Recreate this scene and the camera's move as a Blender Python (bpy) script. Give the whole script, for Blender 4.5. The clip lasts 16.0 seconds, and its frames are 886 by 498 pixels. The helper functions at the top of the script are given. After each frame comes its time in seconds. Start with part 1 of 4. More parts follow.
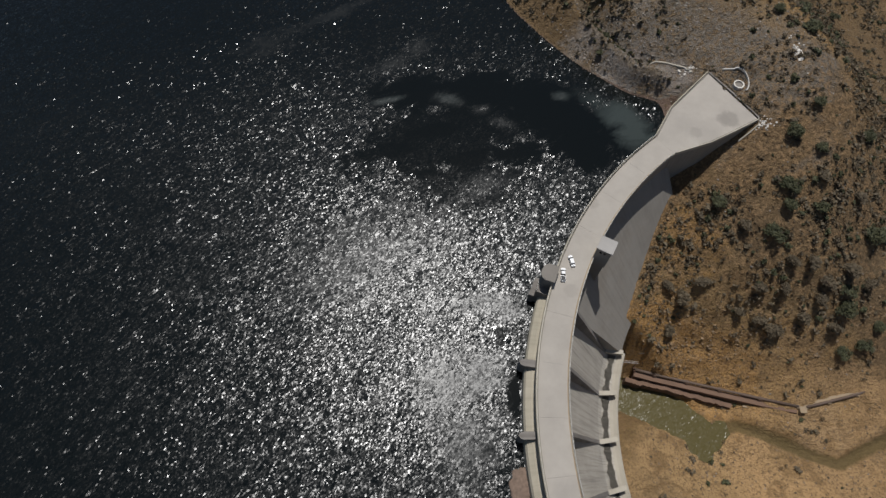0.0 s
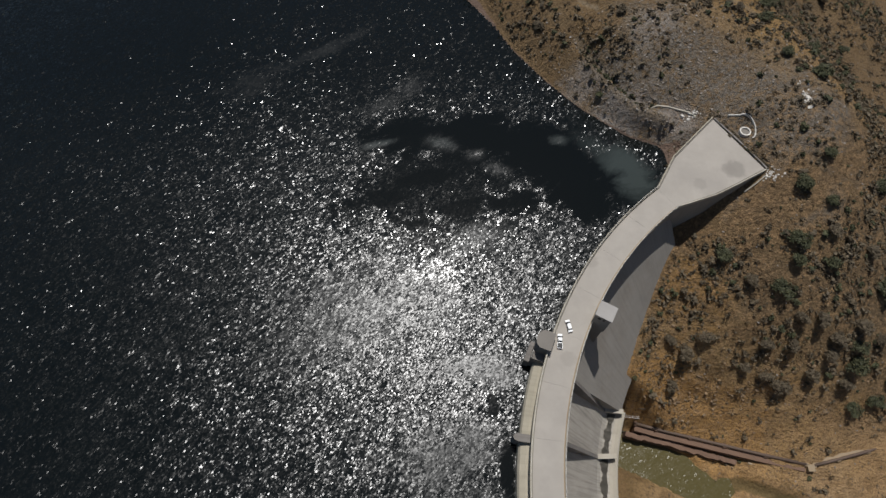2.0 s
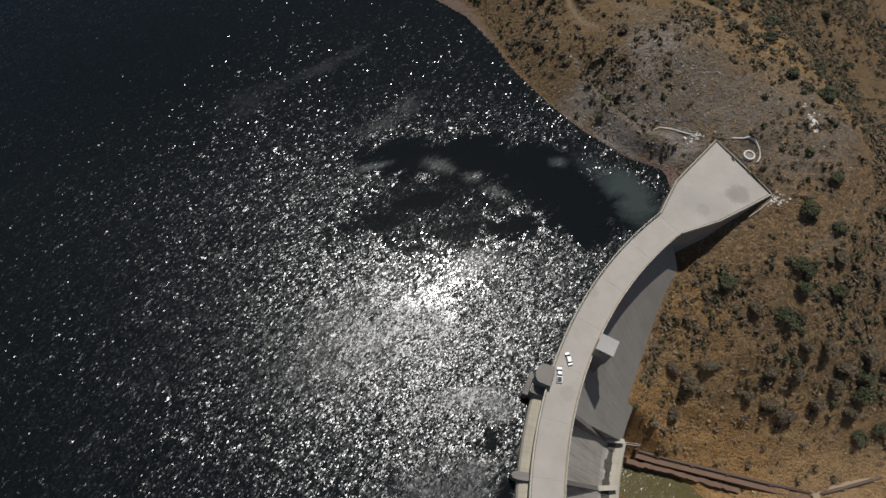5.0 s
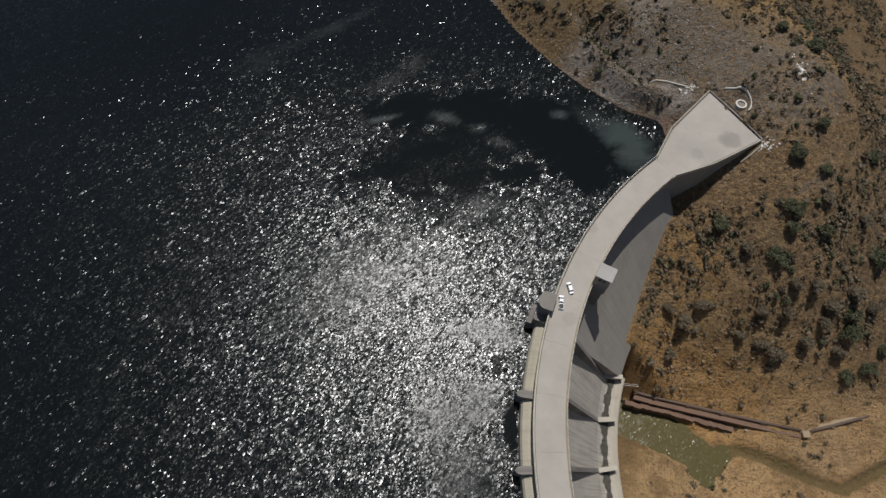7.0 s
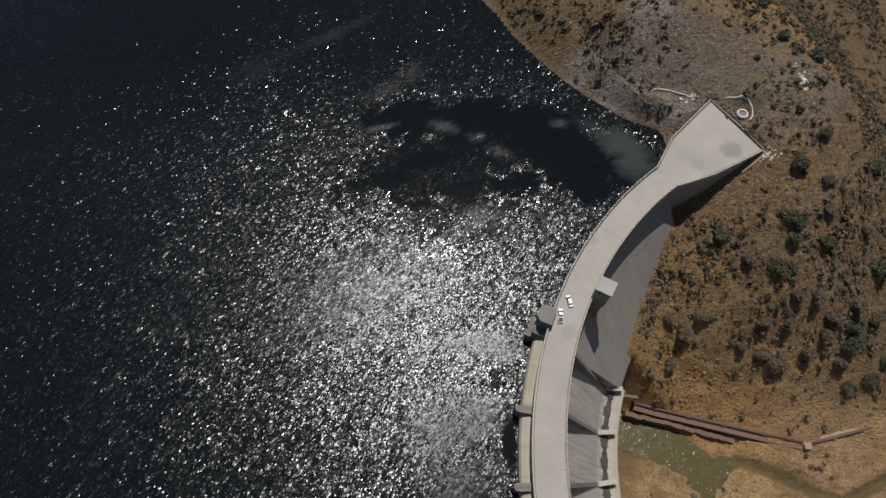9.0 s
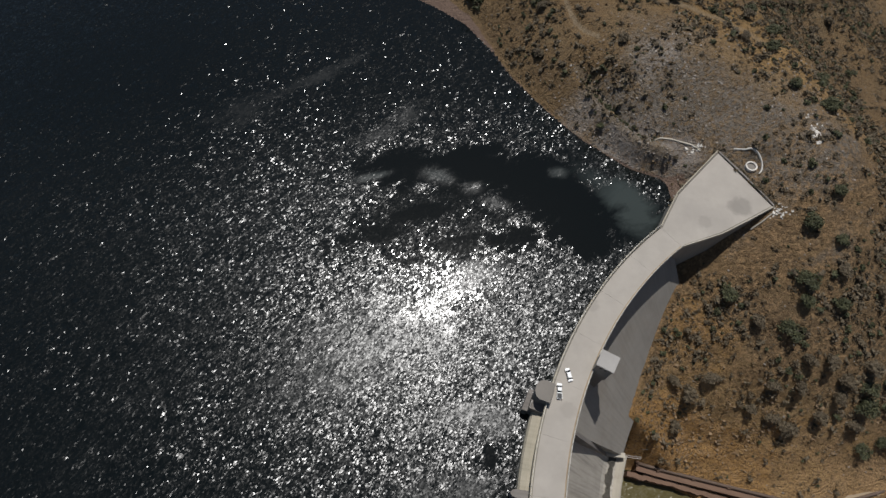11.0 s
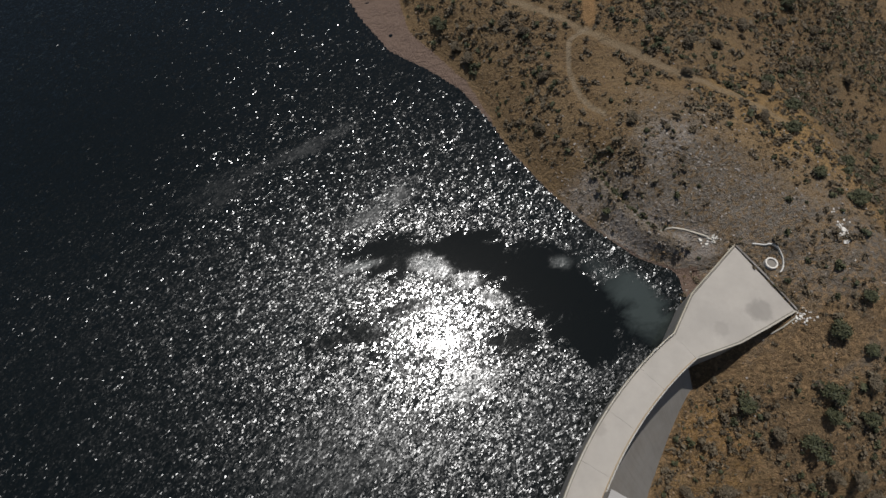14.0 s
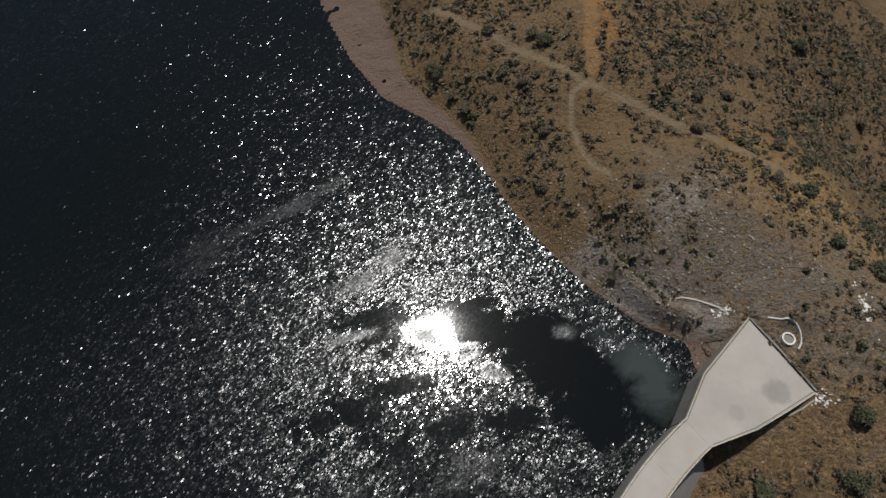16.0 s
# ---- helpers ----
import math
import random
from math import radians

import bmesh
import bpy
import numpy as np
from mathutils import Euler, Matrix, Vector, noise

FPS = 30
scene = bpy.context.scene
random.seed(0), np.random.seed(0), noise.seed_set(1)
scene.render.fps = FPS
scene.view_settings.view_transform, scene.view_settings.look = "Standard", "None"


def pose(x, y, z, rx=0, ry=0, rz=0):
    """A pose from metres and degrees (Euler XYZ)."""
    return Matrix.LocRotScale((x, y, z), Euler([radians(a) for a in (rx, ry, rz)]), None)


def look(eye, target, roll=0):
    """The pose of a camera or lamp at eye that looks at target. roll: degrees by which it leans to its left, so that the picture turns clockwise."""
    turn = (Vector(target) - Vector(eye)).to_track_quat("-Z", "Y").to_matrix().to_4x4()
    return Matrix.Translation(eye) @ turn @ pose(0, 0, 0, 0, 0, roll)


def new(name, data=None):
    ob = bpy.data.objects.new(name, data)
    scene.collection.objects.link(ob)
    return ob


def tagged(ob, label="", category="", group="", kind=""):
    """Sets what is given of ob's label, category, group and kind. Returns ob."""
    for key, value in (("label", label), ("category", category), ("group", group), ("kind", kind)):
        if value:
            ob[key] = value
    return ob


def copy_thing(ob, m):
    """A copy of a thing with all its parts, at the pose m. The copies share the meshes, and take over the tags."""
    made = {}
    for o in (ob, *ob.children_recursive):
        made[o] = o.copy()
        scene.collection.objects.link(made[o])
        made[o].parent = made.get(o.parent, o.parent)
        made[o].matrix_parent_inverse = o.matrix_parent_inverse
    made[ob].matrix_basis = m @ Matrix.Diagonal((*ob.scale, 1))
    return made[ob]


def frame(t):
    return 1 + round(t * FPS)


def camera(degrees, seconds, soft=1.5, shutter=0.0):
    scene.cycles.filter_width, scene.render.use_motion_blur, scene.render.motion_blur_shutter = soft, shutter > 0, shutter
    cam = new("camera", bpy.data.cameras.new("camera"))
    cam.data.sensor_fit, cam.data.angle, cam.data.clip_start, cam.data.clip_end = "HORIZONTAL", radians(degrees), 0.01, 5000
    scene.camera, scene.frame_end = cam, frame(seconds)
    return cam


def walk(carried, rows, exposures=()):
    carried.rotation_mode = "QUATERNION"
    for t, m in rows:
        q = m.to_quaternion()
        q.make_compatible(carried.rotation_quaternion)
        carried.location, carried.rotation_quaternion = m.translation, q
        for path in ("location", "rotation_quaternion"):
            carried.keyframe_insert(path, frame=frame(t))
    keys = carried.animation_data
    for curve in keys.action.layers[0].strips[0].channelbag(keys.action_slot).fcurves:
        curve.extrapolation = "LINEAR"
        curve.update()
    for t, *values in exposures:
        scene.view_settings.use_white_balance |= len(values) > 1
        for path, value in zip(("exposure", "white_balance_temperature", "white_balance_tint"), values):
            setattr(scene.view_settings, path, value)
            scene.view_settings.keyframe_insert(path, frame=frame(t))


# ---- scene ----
cam = camera(76.19, 16.0)
PATH = [
    (0.0, -0.036, -0.269, 206.557, 25.923, 0.526, -0.356),
    (0.5, 1.085, 5.788, 206.511, 25.931, 0.542, -0.328),
    (1.0, 2.117, 11.991, 206.469, 25.939, 0.555, -0.295),
    (1.5, 3.064, 18.337, 206.432, 25.944, 0.565, -0.258),
    (2.0, 3.93, 24.821, 206.4, 25.948, 0.572, -0.221),
    (2.5, 4.716, 31.437, 206.373, 25.951, 0.575, -0.183),
    (3.0, 5.426, 38.177, 206.35, 25.952, 0.575, -0.148),
    (3.4, 5.941, 43.653, 206.336, 25.952, 0.572, -0.122),
    (3.7, 6.298, 47.806, 206.327, 25.951, 0.569, -0.105),
    (3.94, 6.565, 51.156, 206.321, 25.95, 0.566, -0.093),
    (4.2, 6.275, 47.528, 206.328, 25.951, 0.57, -0.106),
    (4.5, 5.917, 43.378, 206.337, 25.952, 0.573, -0.123),
    (5.0, 5.263, 36.549, 206.355, 25.952, 0.575, -0.156),
    (5.5, 4.534, 29.838, 206.379, 25.951, 0.574, -0.192),
    (6.0, 3.729, 23.253, 206.407, 25.948, 0.57, -0.23),
    (6.5, 2.845, 16.801, 206.441, 25.943, 0.563, -0.267),
    (7.0, 1.877, 10.489, 206.479, 25.937, 0.552, -0.303),
    (7.1, 1.508, 8.251, 206.494, 25.935, 0.548, -0.315),
    (7.2, 0.933, 4.931, 206.517, 25.93, 0.54, -0.332),
    (7.3, 0.264, 1.291, 206.545, 25.925, 0.53, -0.35),
    (7.4, -0.318, -1.7, 206.569, 25.921, 0.521, -0.362),
    (7.5, -0.557, -2.886, 206.579, 25.919, 0.518, -0.367),
    (8.0, 0.603, 3.104, 206.531, 25.928, 0.535, -0.341),
    (8.5, 1.673, 9.244, 206.487, 25.936, 0.55, -0.31),
    (9.0, 2.658, 15.528, 206.448, 25.942, 0.561, -0.275),
    (9.5, 3.559, 21.952, 206.414, 25.947, 0.569, -0.237),
    (10.0, 4.38, 28.51, 206.384, 25.95, 0.574, -0.2),
    (10.5, 5.123, 35.197, 206.36, 25.952, 0.575, -0.163),
    (11.0, 5.792, 42.003, 206.34, 25.952, 0.573, -0.13),
    (11.5, 6.389, 48.92, 206.325, 25.951, 0.568, -0.101),
    (12.0, 6.917, 55.939, 206.315, 25.948, 0.56, -0.079),
    (12.5, 7.38, 63.049, 206.31, 25.944, 0.548, -0.064),
    (13.0, 7.78, 70.238, 206.309, 25.939, 0.533, -0.06),
    (13.5, 8.121, 77.493, 206.314, 25.932, 0.515, -0.068),
    (14.0, 8.404, 84.801, 206.323, 25.923, 0.493, -0.088),
    (14.5, 8.634, 92.146, 206.337, 25.913, 0.469, -0.124),
    (15.0, 8.813, 99.514, 206.356, 25.901, 0.44, -0.177),
    (15.5, 8.943, 106.886, 206.38, 25.888, 0.409, -0.248),
    (16.0, 9.029, 114.246, 206.408, 25.873, 0.374, -0.339),
]
walk(cam, [(t, pose(x, y, z, rx, ry, rz)) for t, x, y, z, rx, ry, rz in PATH])

# ---- light ----
SUN_ELEVATION, SUN_AZIMUTH = 72.5, 93.0      # degrees above the horizon; degrees from +x towards +y
world = bpy.data.worlds.new("sky")
scene.world = world
world.use_nodes = True
wn = world.node_tree.nodes
sky = wn.new("ShaderNodeTexSky")
sky.sky_type, sky.sun_disc = "NISHITA", False
sky.sun_elevation, sky.sun_rotation = radians(SUN_ELEVATION), radians(90 - SUN_AZIMUTH)
wn["Background"].inputs["Strength"].default_value = 0.050
world.node_tree.links.new(sky.outputs[0], wn["Background"].inputs["Color"])
sun = new("sun", bpy.data.lights.new("sun", "SUN"))
sun.data.energy, sun.data.angle, sun.data.color = 3.5, radians(0.55), (1.0, 0.982, 0.96)
e, a = radians(SUN_ELEVATION), radians(SUN_AZIMUTH)
sun_way = Vector((math.cos(e) * math.cos(a), math.cos(e) * math.sin(a), math.sin(e)))
sun.matrix_world = look(tuple(sun_way * 900), (0, 0, 0))
scene.view_settings.exposure = 0.0


# ---- materials ----
class Nodes:
    """A small builder for node materials."""

    def __init__(self, name, rough=0.9, metal=0.0):
        self.mat = bpy.data.materials.new(name)
        self.mat.use_nodes = True
        self.tree = self.mat.node_tree
        self.bsdf = self.tree.nodes["Principled BSDF"]
        self.bsdf.inputs["Roughness"].default_value = rough
        self.bsdf.inputs["Metallic"].default_value = metal
        self.coord = self.tree.nodes.new("ShaderNodeTexCoord").outputs["Object"]
        self.place = self.tree.nodes.new("ShaderNodeNewGeometry").outputs["Position"]

    def join(self, out, socket):
        self.tree.links.new(out, socket)

    def noise(self, scale, detail=4.0, rough=0.6, stretch=(1, 1, 1), turn=0.0, warp=0.0, at=None):
        m = self.tree.nodes.new("ShaderNodeMapping")
        m.inputs["Scale"].default_value = stretch
        m.inputs["Rotation"].default_value = (0, 0, radians(turn))
        self.join(at or self.place, m.inputs["Vector"])
        n = self.tree.nodes.new("ShaderNodeTexNoise")
        n.inputs["Scale"].default_value = scale
        n.inputs["Detail"].default_value = detail
        n.inputs["Roughness"].default_value = rough
        n.inputs["Distortion"].default_value = warp
        self.join(m.outputs[0], n.inputs["Vector"])
        return n.outputs["Fac"]

    def ramp(self, fac, *stops):
        r = self.tree.nodes.new("ShaderNodeValToRGB")
        while len(r.color_ramp.elements) < len(stops):
            r.color_ramp.elements.new(0.5)
        for el, (p, c) in zip(r.color_ramp.elements, stops):
            el.position = p
            el.color = (*c, 1) if isinstance(c, tuple) else (c, c, c, 1)
        self.join(fac, r.inputs[0])
        return r.outputs[0]

    def mix(self, fac, a, b, kind="MIX"):
        m = self.tree.nodes.new("ShaderNodeMix")
        m.data_type, m.blend_type = "RGBA", kind
        for v, s in ((fac, m.inputs[0]), (a, m.inputs[6]), (b, m.inputs[7])):
            if isinstance(v, tuple):
                s.default_value = (*v, 1)
            elif isinstance(v, (int, float)):
                s.default_value = v
            else:
                self.join(v, s)
        return m.outputs[2]

    def math(self, op, a, b=0.0, clamp=False):
        m = self.tree.nodes.new("ShaderNodeMath")
        m.operation, m.use_clamp = op, clamp
        for v, s in ((a, m.inputs[0]), (b, m.inputs[1])):
            if isinstance(v, (int, float)):
                s.default_value = v
            else:
                self.join(v, s)
        return m.outputs[0]

    def axis(self, k):
        s = self.tree.nodes.new("ShaderNodeSeparateXYZ")
        self.join(self.place, s.inputs[0])
        return s.outputs[k]

    def near(self, x, y, radius, soft=0.35, stretch=(1, 1, 1), turn=0.0, ragged=3.4):
        """1 inside a circle on the map, 0 outside it."""
        d = self.tree.nodes.new("ShaderNodeVectorMath")
        d.operation = "DISTANCE"
        flat = self.tree.nodes.new("ShaderNodeVectorMath")
        flat.operation = "MULTIPLY"
        flat.inputs[1].default_value = (1, 1, 0)
        self.join(self.place, flat.inputs[0])
        self.join(flat.outputs[0], d.inputs[0])
        d.inputs[1].default_value = (x, y, 0)
        wob = self.math("MULTIPLY", self.math("SUBTRACT", self.noise(1.3 / radius, 6, 0.62, stretch=stretch, turn=turn, warp=0.6), 0.5), radius * ragged)
        q = self.math("ADD", d.outputs["Value"], wob)
        s = self.tree.nodes.new("ShaderNodeMapRange")
        s.inputs["From Min"].default_value = radius * (1.0 + soft)
        s.inputs["From Max"].default_value = radius * (1.0 - soft)
        self.join(q, s.inputs["Value"])
        return s.outputs[0]

    def per_object(self):
        return self.tree.nodes.new("ShaderNodeObjectInfo").outputs["Random"]

    def per_island(self):
        return self.tree.nodes.new("ShaderNodeNewGeometry").outputs["Random Per Island"]

    def bump(self, height, metres, strength=1.0):
        b = self.tree.nodes.new("ShaderNodeBump")
        b.inputs["Distance"].default_value = metres
        if isinstance(strength, (int, float)):
            b.inputs["Strength"].default_value = strength
        else:
            self.join(strength, b.inputs["Strength"])
        self.join(height, b.inputs["Height"])
        self.join(b.outputs[0], self.bsdf.inputs["Normal"])
        return b

    def colour(self, c):
        s = self.bsdf.inputs["Base Color"]
        if isinstance(c, tuple):
            s.default_value = (*c, 1)
        else:
            self.join(c, s)
        return self


def plain(name, c, rough=0.6, metal=0.0, vary=0.15, scale=1.5):
    n = Nodes(name, rough, metal)
    n.colour(n.mix(n.ramp(n.noise(scale, 5), (0.3, 0.0), (0.7, 1.0)), tuple(v * (1 - vary) for v in c), tuple(min(1, v * (1 + vary)) for v in c)))
    return n.mat


def concrete(name, c, stain, streak=0.0, amount=0.55, spots=()):
    n = Nodes(name, 0.9)
    col = n.mix(n.ramp(n.noise(0.12, 6, 0.65), (0.35, 0.0), (0.7, 1.0)), c, tuple(v * 0.86 for v in c))
    col = n.mix(n.ramp(n.noise(3.0, 6, 0.7), (0.3, 0.0), (0.75, 0.16)), col, tuple(v * 0.7 for v in c))
    col = n.mix(n.math("MULTIPLY", n.ramp(n.noise(0.05, 5, 0.7), (0.5, 0.0), (0.66, 1.0)), amount), col, stain)
    if streak:
        ang = n.math("ARCTAN2", n.math("SUBTRACT", n.axis(1), 27.1), n.math("SUBTRACT", 176.8, n.axis(0)))
        both = n.tree.nodes.new("ShaderNodeCombineXYZ")
        n.join(n.math("MULTIPLY", ang, 120.0), both.inputs[0])
        n.join(n.math("MULTIPLY", n.axis(2), 0.035), both.inputs[1])
        run = n.noise(0.9, 5, 0.72, at=both.outputs[0])
        col = n.mix(n.math("MULTIPLY", n.ramp(run, (0.46, 0.0), (0.66, 1.0)), streak), col, tuple(v * 0.62 for v in stain))
    n.colour(col)
    n.bump(n.noise(4.0, 5, 0.6), 0.008, 0.5)
    if spots:
        stained(n, spots, tuple(v * 0.62 for v in c))
    return n.mat


def stained(mat_nodes, spots, c):
    """Dried puddle marks of their own shape on a slab."""
    src = mat_nodes.bsdf.inputs["Base Color"].links[0].from_socket
    for x, y, r, amount in spots:
        src = mat_nodes.mix(mat_nodes.math("MULTIPLY", mat_nodes.near(x, y, r, 0.22, ragged=1.3), amount), src, c)
    mat_nodes.colour(src)


ROAD = concrete("road_concrete", (0.378, 0.343, 0.298), (0.285, 0.26, 0.228), amount=0.5, spots=((120.5, 153.2, 4.0, 0.8), (118.0, 153.0, 3.0, 0.6), (105, 146.5, 2.6, 0.45), (58, 112.5, 2.2, 0.4), (45.5, 76, 2.6, 0.35)))
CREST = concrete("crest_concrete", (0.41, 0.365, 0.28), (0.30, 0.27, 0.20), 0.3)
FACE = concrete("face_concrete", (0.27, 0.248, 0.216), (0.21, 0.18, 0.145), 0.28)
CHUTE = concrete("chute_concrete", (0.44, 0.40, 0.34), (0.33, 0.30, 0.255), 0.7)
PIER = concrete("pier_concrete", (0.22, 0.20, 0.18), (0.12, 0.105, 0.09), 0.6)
LIP = concrete("lip_concrete", (0.42, 0.38, 0.31), (0.26, 0.23, 0.18))
DAMP = concrete("damp_concrete", (0.16, 0.145, 0.12), (0.09, 0.08, 0.065))
ROOF_TAN = concrete("tower_roof_concrete", (0.20, 0.18, 0.155), (0.15, 0.135, 0.115))
ROOF_GREY = concrete("hut_roof_concrete", (0.36, 0.34, 0.315), (0.27, 0.255, 0.23), amount=0.3)
RAILING = plain("rail_paint", (0.48, 0.46, 0.42), 0.6)
TIMBER = plain("dark_post", (0.05, 0.045, 0.04), 0.8)
TAN_LEDGE = concrete("tan_masonry", (0.33, 0.25, 0.16), (0.24, 0.17, 0.11), 0.3)
RED_BANK = concrete("red_brown_masonry", (0.175, 0.105, 0.07), (0.10, 0.065, 0.042), 0.4)
PIPE_STEEL = plain("weathered_pipe", (0.11, 0.075, 0.055), 0.7, 0.2, 0.3)
WHITE_STONE = plain("white_rubble", (0.62, 0.58, 0.52), 0.9, 0, 0.2)
WHITE_PAINT = plain("white_car_paint", (0.80, 0.80, 0.79), 0.25, 0, 0.02)
DARK_GLASS = plain("car_glass", (0.012, 0.014, 0.016), 0.08, 0, 0.02)
RUBBER = plain("rubber", (0.02, 0.02, 0.02), 0.85)
RIM = plain("wheel_rim", (0.45, 0.45, 0.46), 0.35, 0.8)
BED = plain("truck_bed", (0.05, 0.05, 0.05), 0.7)
LAMP_RED = plain("tail_lamp", (0.35, 0.02, 0.02), 0.3)
LAMP_CLEAR = plain("head_lamp", (0.7, 0.7, 0.68), 0.15)
BARK = plain("bark", (0.10, 0.075, 0.055), 0.95, 0, 0.3, 4)


def leaf(name, dark, light):
    n = Nodes(name, 0.75)
    c = n.mix(n.per_island(), dark, light)
    n.colour(n.mix(n.ramp(n.noise(0.35, 3), (0.3, 0.0), (0.7, 0.6)), c, tuple(v * 0.6 for v in dark)))
    return n.mat


LEAF_GREEN = leaf("olive_leaves", (0.040, 0.046, 0.020), (0.098, 0.096, 0.040))
LEAF_GREY = leaf("grey_leaves", (0.090, 0.068, 0.041), (0.185, 0.143, 0.086))
LEAF_DRY = leaf("dry_twigs", (0.13, 0.088, 0.045), (0.27, 0.185, 0.095))
GRASS = leaf("dry_grass", (0.17, 0.11, 0.052), (0.33, 0.23, 0.118))


def rock(name, a, b):
    n = Nodes(name, 0.95)
    n.colour(n.mix(n.per_island(), a, b))
    n.bump(n.noise(1.5, 5, 0.7), 0.15, 0.8)
    return n.mat


ROCK = rock("grey_rock", (0.16, 0.138, 0.113), (0.335, 0.293, 0.248))
ROCK_TAN = rock("tan_rock", (0.12, 0.083, 0.05), (0.25, 0.172, 0.10))


# ---- the lie of the land ----
DAM_X, DAM_Y, R_UP, R_DOWN, ROAD_Z = 176.8, 27.1, 147.2, 136.8, 14.1


def on_arc(r, deg, z=0.0):
    """A place at the radius r from the dam's centre; deg runs from the middle of the arch towards the far abutment."""
    return Vector((DAM_X - r * math.cos(radians(deg)), DAM_Y + r * math.sin(radians(deg)), z))


SPOTS = np.array((   # spot heights every 40 m, from (40, -20) eastwards and northwards
    (-71, -65, -59, -53, -56, -55, -58),
    (-68, -65, -74, -73, -72, -63, -63),
    (-64, -67, -70, -60, -64, -60, -63),
    (-51, -34, -22, -15, -31, -40, -51),
    (-32, -18, 3, 12, -10, -26, -41),
    (-11, 4, 16, 27, -1, -26, -42),
    (5, 25, 29, 20, -12, -34, -49),
    (17, 26, 24, 9, -19, -38, -53),
    (22, 32, 22, 8, -16, -34, -54),
    (22, 32, 24, 17, -2, -28, -52),
    (29, 31, 28, 20, 3, -22, -49)), float)
SHORE = [(-500, 1600), (-150, 560), (-62, 373), (-51.5, 347), (-36, 316), (-20, 293), (0.5, 279.5), (15, 268), (27, 250), (36, 233), (46.6, 218), (57, 205),
         (67, 194.5), (78.7, 185), (86.4, 179.4), (93.3, 176.9), (97.5, 175), (98.5, 171), (95.5, 165), (92, 156), (97, 147)]
SHORE += [tuple(on_arc(142, d)[:2]) for d in range(50, -60, -6)] + [(95, -150), (95, -1600)]


def cubic(d):
    d = np.abs(d)
    return np.where(d < 1, 1.5 * d**3 - 2.5 * d**2 + 1, np.where(d < 2, -0.5 * d**3 + 2.5 * d**2 - 4 * d + 2, 0.0))


def waver(x, y, size, seed):
    """Smooth value noise on the map, about -1 to 1."""
    rng = np.random.RandomState(seed)
    table = rng.uniform(-1, 1, (64, 64))
    u, v = x / size, y / size
    i, j = np.floor(u).astype(int), np.floor(v).astype(int)
    fu, fv = u - i, v - j
    fu, fv = fu * fu * (3 - 2 * fu), fv * fv * (3 - 2 * fv)
    at = lambda p, q: table[p % 64, q % 64]
    return (at(i, j) * (1 - fu) + at(i + 1, j) * fu) * (1 - fv) + (at(i, j + 1) * (1 - fu) + at(i + 1, j + 1) * fu) * fv


def shore_distance(x, y):
    """Metres to the shore line: plus on land, minus in the lake."""
    best, sign = np.full(x.shape, 1e9), np.ones(x.shape)
    for (ax, ay), (bx, by) in zip(SHORE[:-1], SHORE[1:]):
        dx, dy = bx - ax, by - ay
        t = np.clip(((x - ax) * dx + (y - ay) * dy) / (dx * dx + dy * dy), 0, 1)
        d = np.hypot(x - ax - t * dx, y - ay - t * dy)
        s = np.where(dx * (y - ay) - dy * (x - ax) > 0, 1.0, -1.0)
        closer = d < best - 1e-6
        best, sign = np.where(closer, d, best), np.where(closer, s, sign)
    return best * sign


def inside(x, y, corners):
    hit = np.zeros(x.shape, bool)
    for (ax, ay), (bx, by) in zip(corners, corners[1:] + corners[:1]):
        hit ^= ((ay > y) != (by > y)) & (x < (bx - ax) * (y - ay) / (by - ay + 1e-12) + ax)
    return hit


def to_line(x, y, line):
    best = np.full(x.shape, 1e9)
    for (ax, ay), (bx, by) in zip(line[:-1], line[1:]):
        dx, dy = bx - ax, by - ay
        t = np.clip(((x - ax) * dx + (y - ay) * dy) / (dx * dx + dy * dy), 0, 1)
        best = np.minimum(best, np.hypot(x - ax - t * dx, y - ay - t * dy))
    return best


PAD = [tuple(on_arc(147.2, 52.75)[:2]), (96.8, 159.2), (116.7, 178.9), (132.6, 152.9), (121.1, 146.8), (110.2, 141.3), tuple(on_arc(136.7, 52.75)[:2])]
POOL = [(86, 61), (102.6, 59.5), (113.5, 55.2), (121, 46), (126, 37), (120, 32), (109, 35.5), (99.5, 40.5), (94, 48), (85, 52)]
STREAM = [(126, 38), (137.3, 41), (145.7, 38.2), (155.8, 33.8), (168.6, 27.4), (181.7, 23.1), (194.7, 29.3), (208, 34.5), (235, 38)]
TRACK = [(4, 328), (21, 315), (38, 304), (53, 290), (70, 276), (86, 266), (103, 254), (124, 243), (150, 228)]
GULLY = [(70, 279), (62, 274), (61, 262), (64, 248), (67, 241), (73, 234)]
FIREBREAK = [(71, 282), (71, 300), (73, 319), (76, 345), (82, 420)]
SCARP = [(66, 221), (72.7, 209.5), (78.3, 201.9), (83.9, 195.1), (88.6, 190.7), (94, 188.3)]
EDGE = [(117.4, 179.6), (121.4, 174.2), (125.6, 167.6), (130.0, 160.2), (133.6, 154.0)]
BENCH = [(64, 224), (68.5, 217), (75, 202.5), (87, 187), (98, 182)]


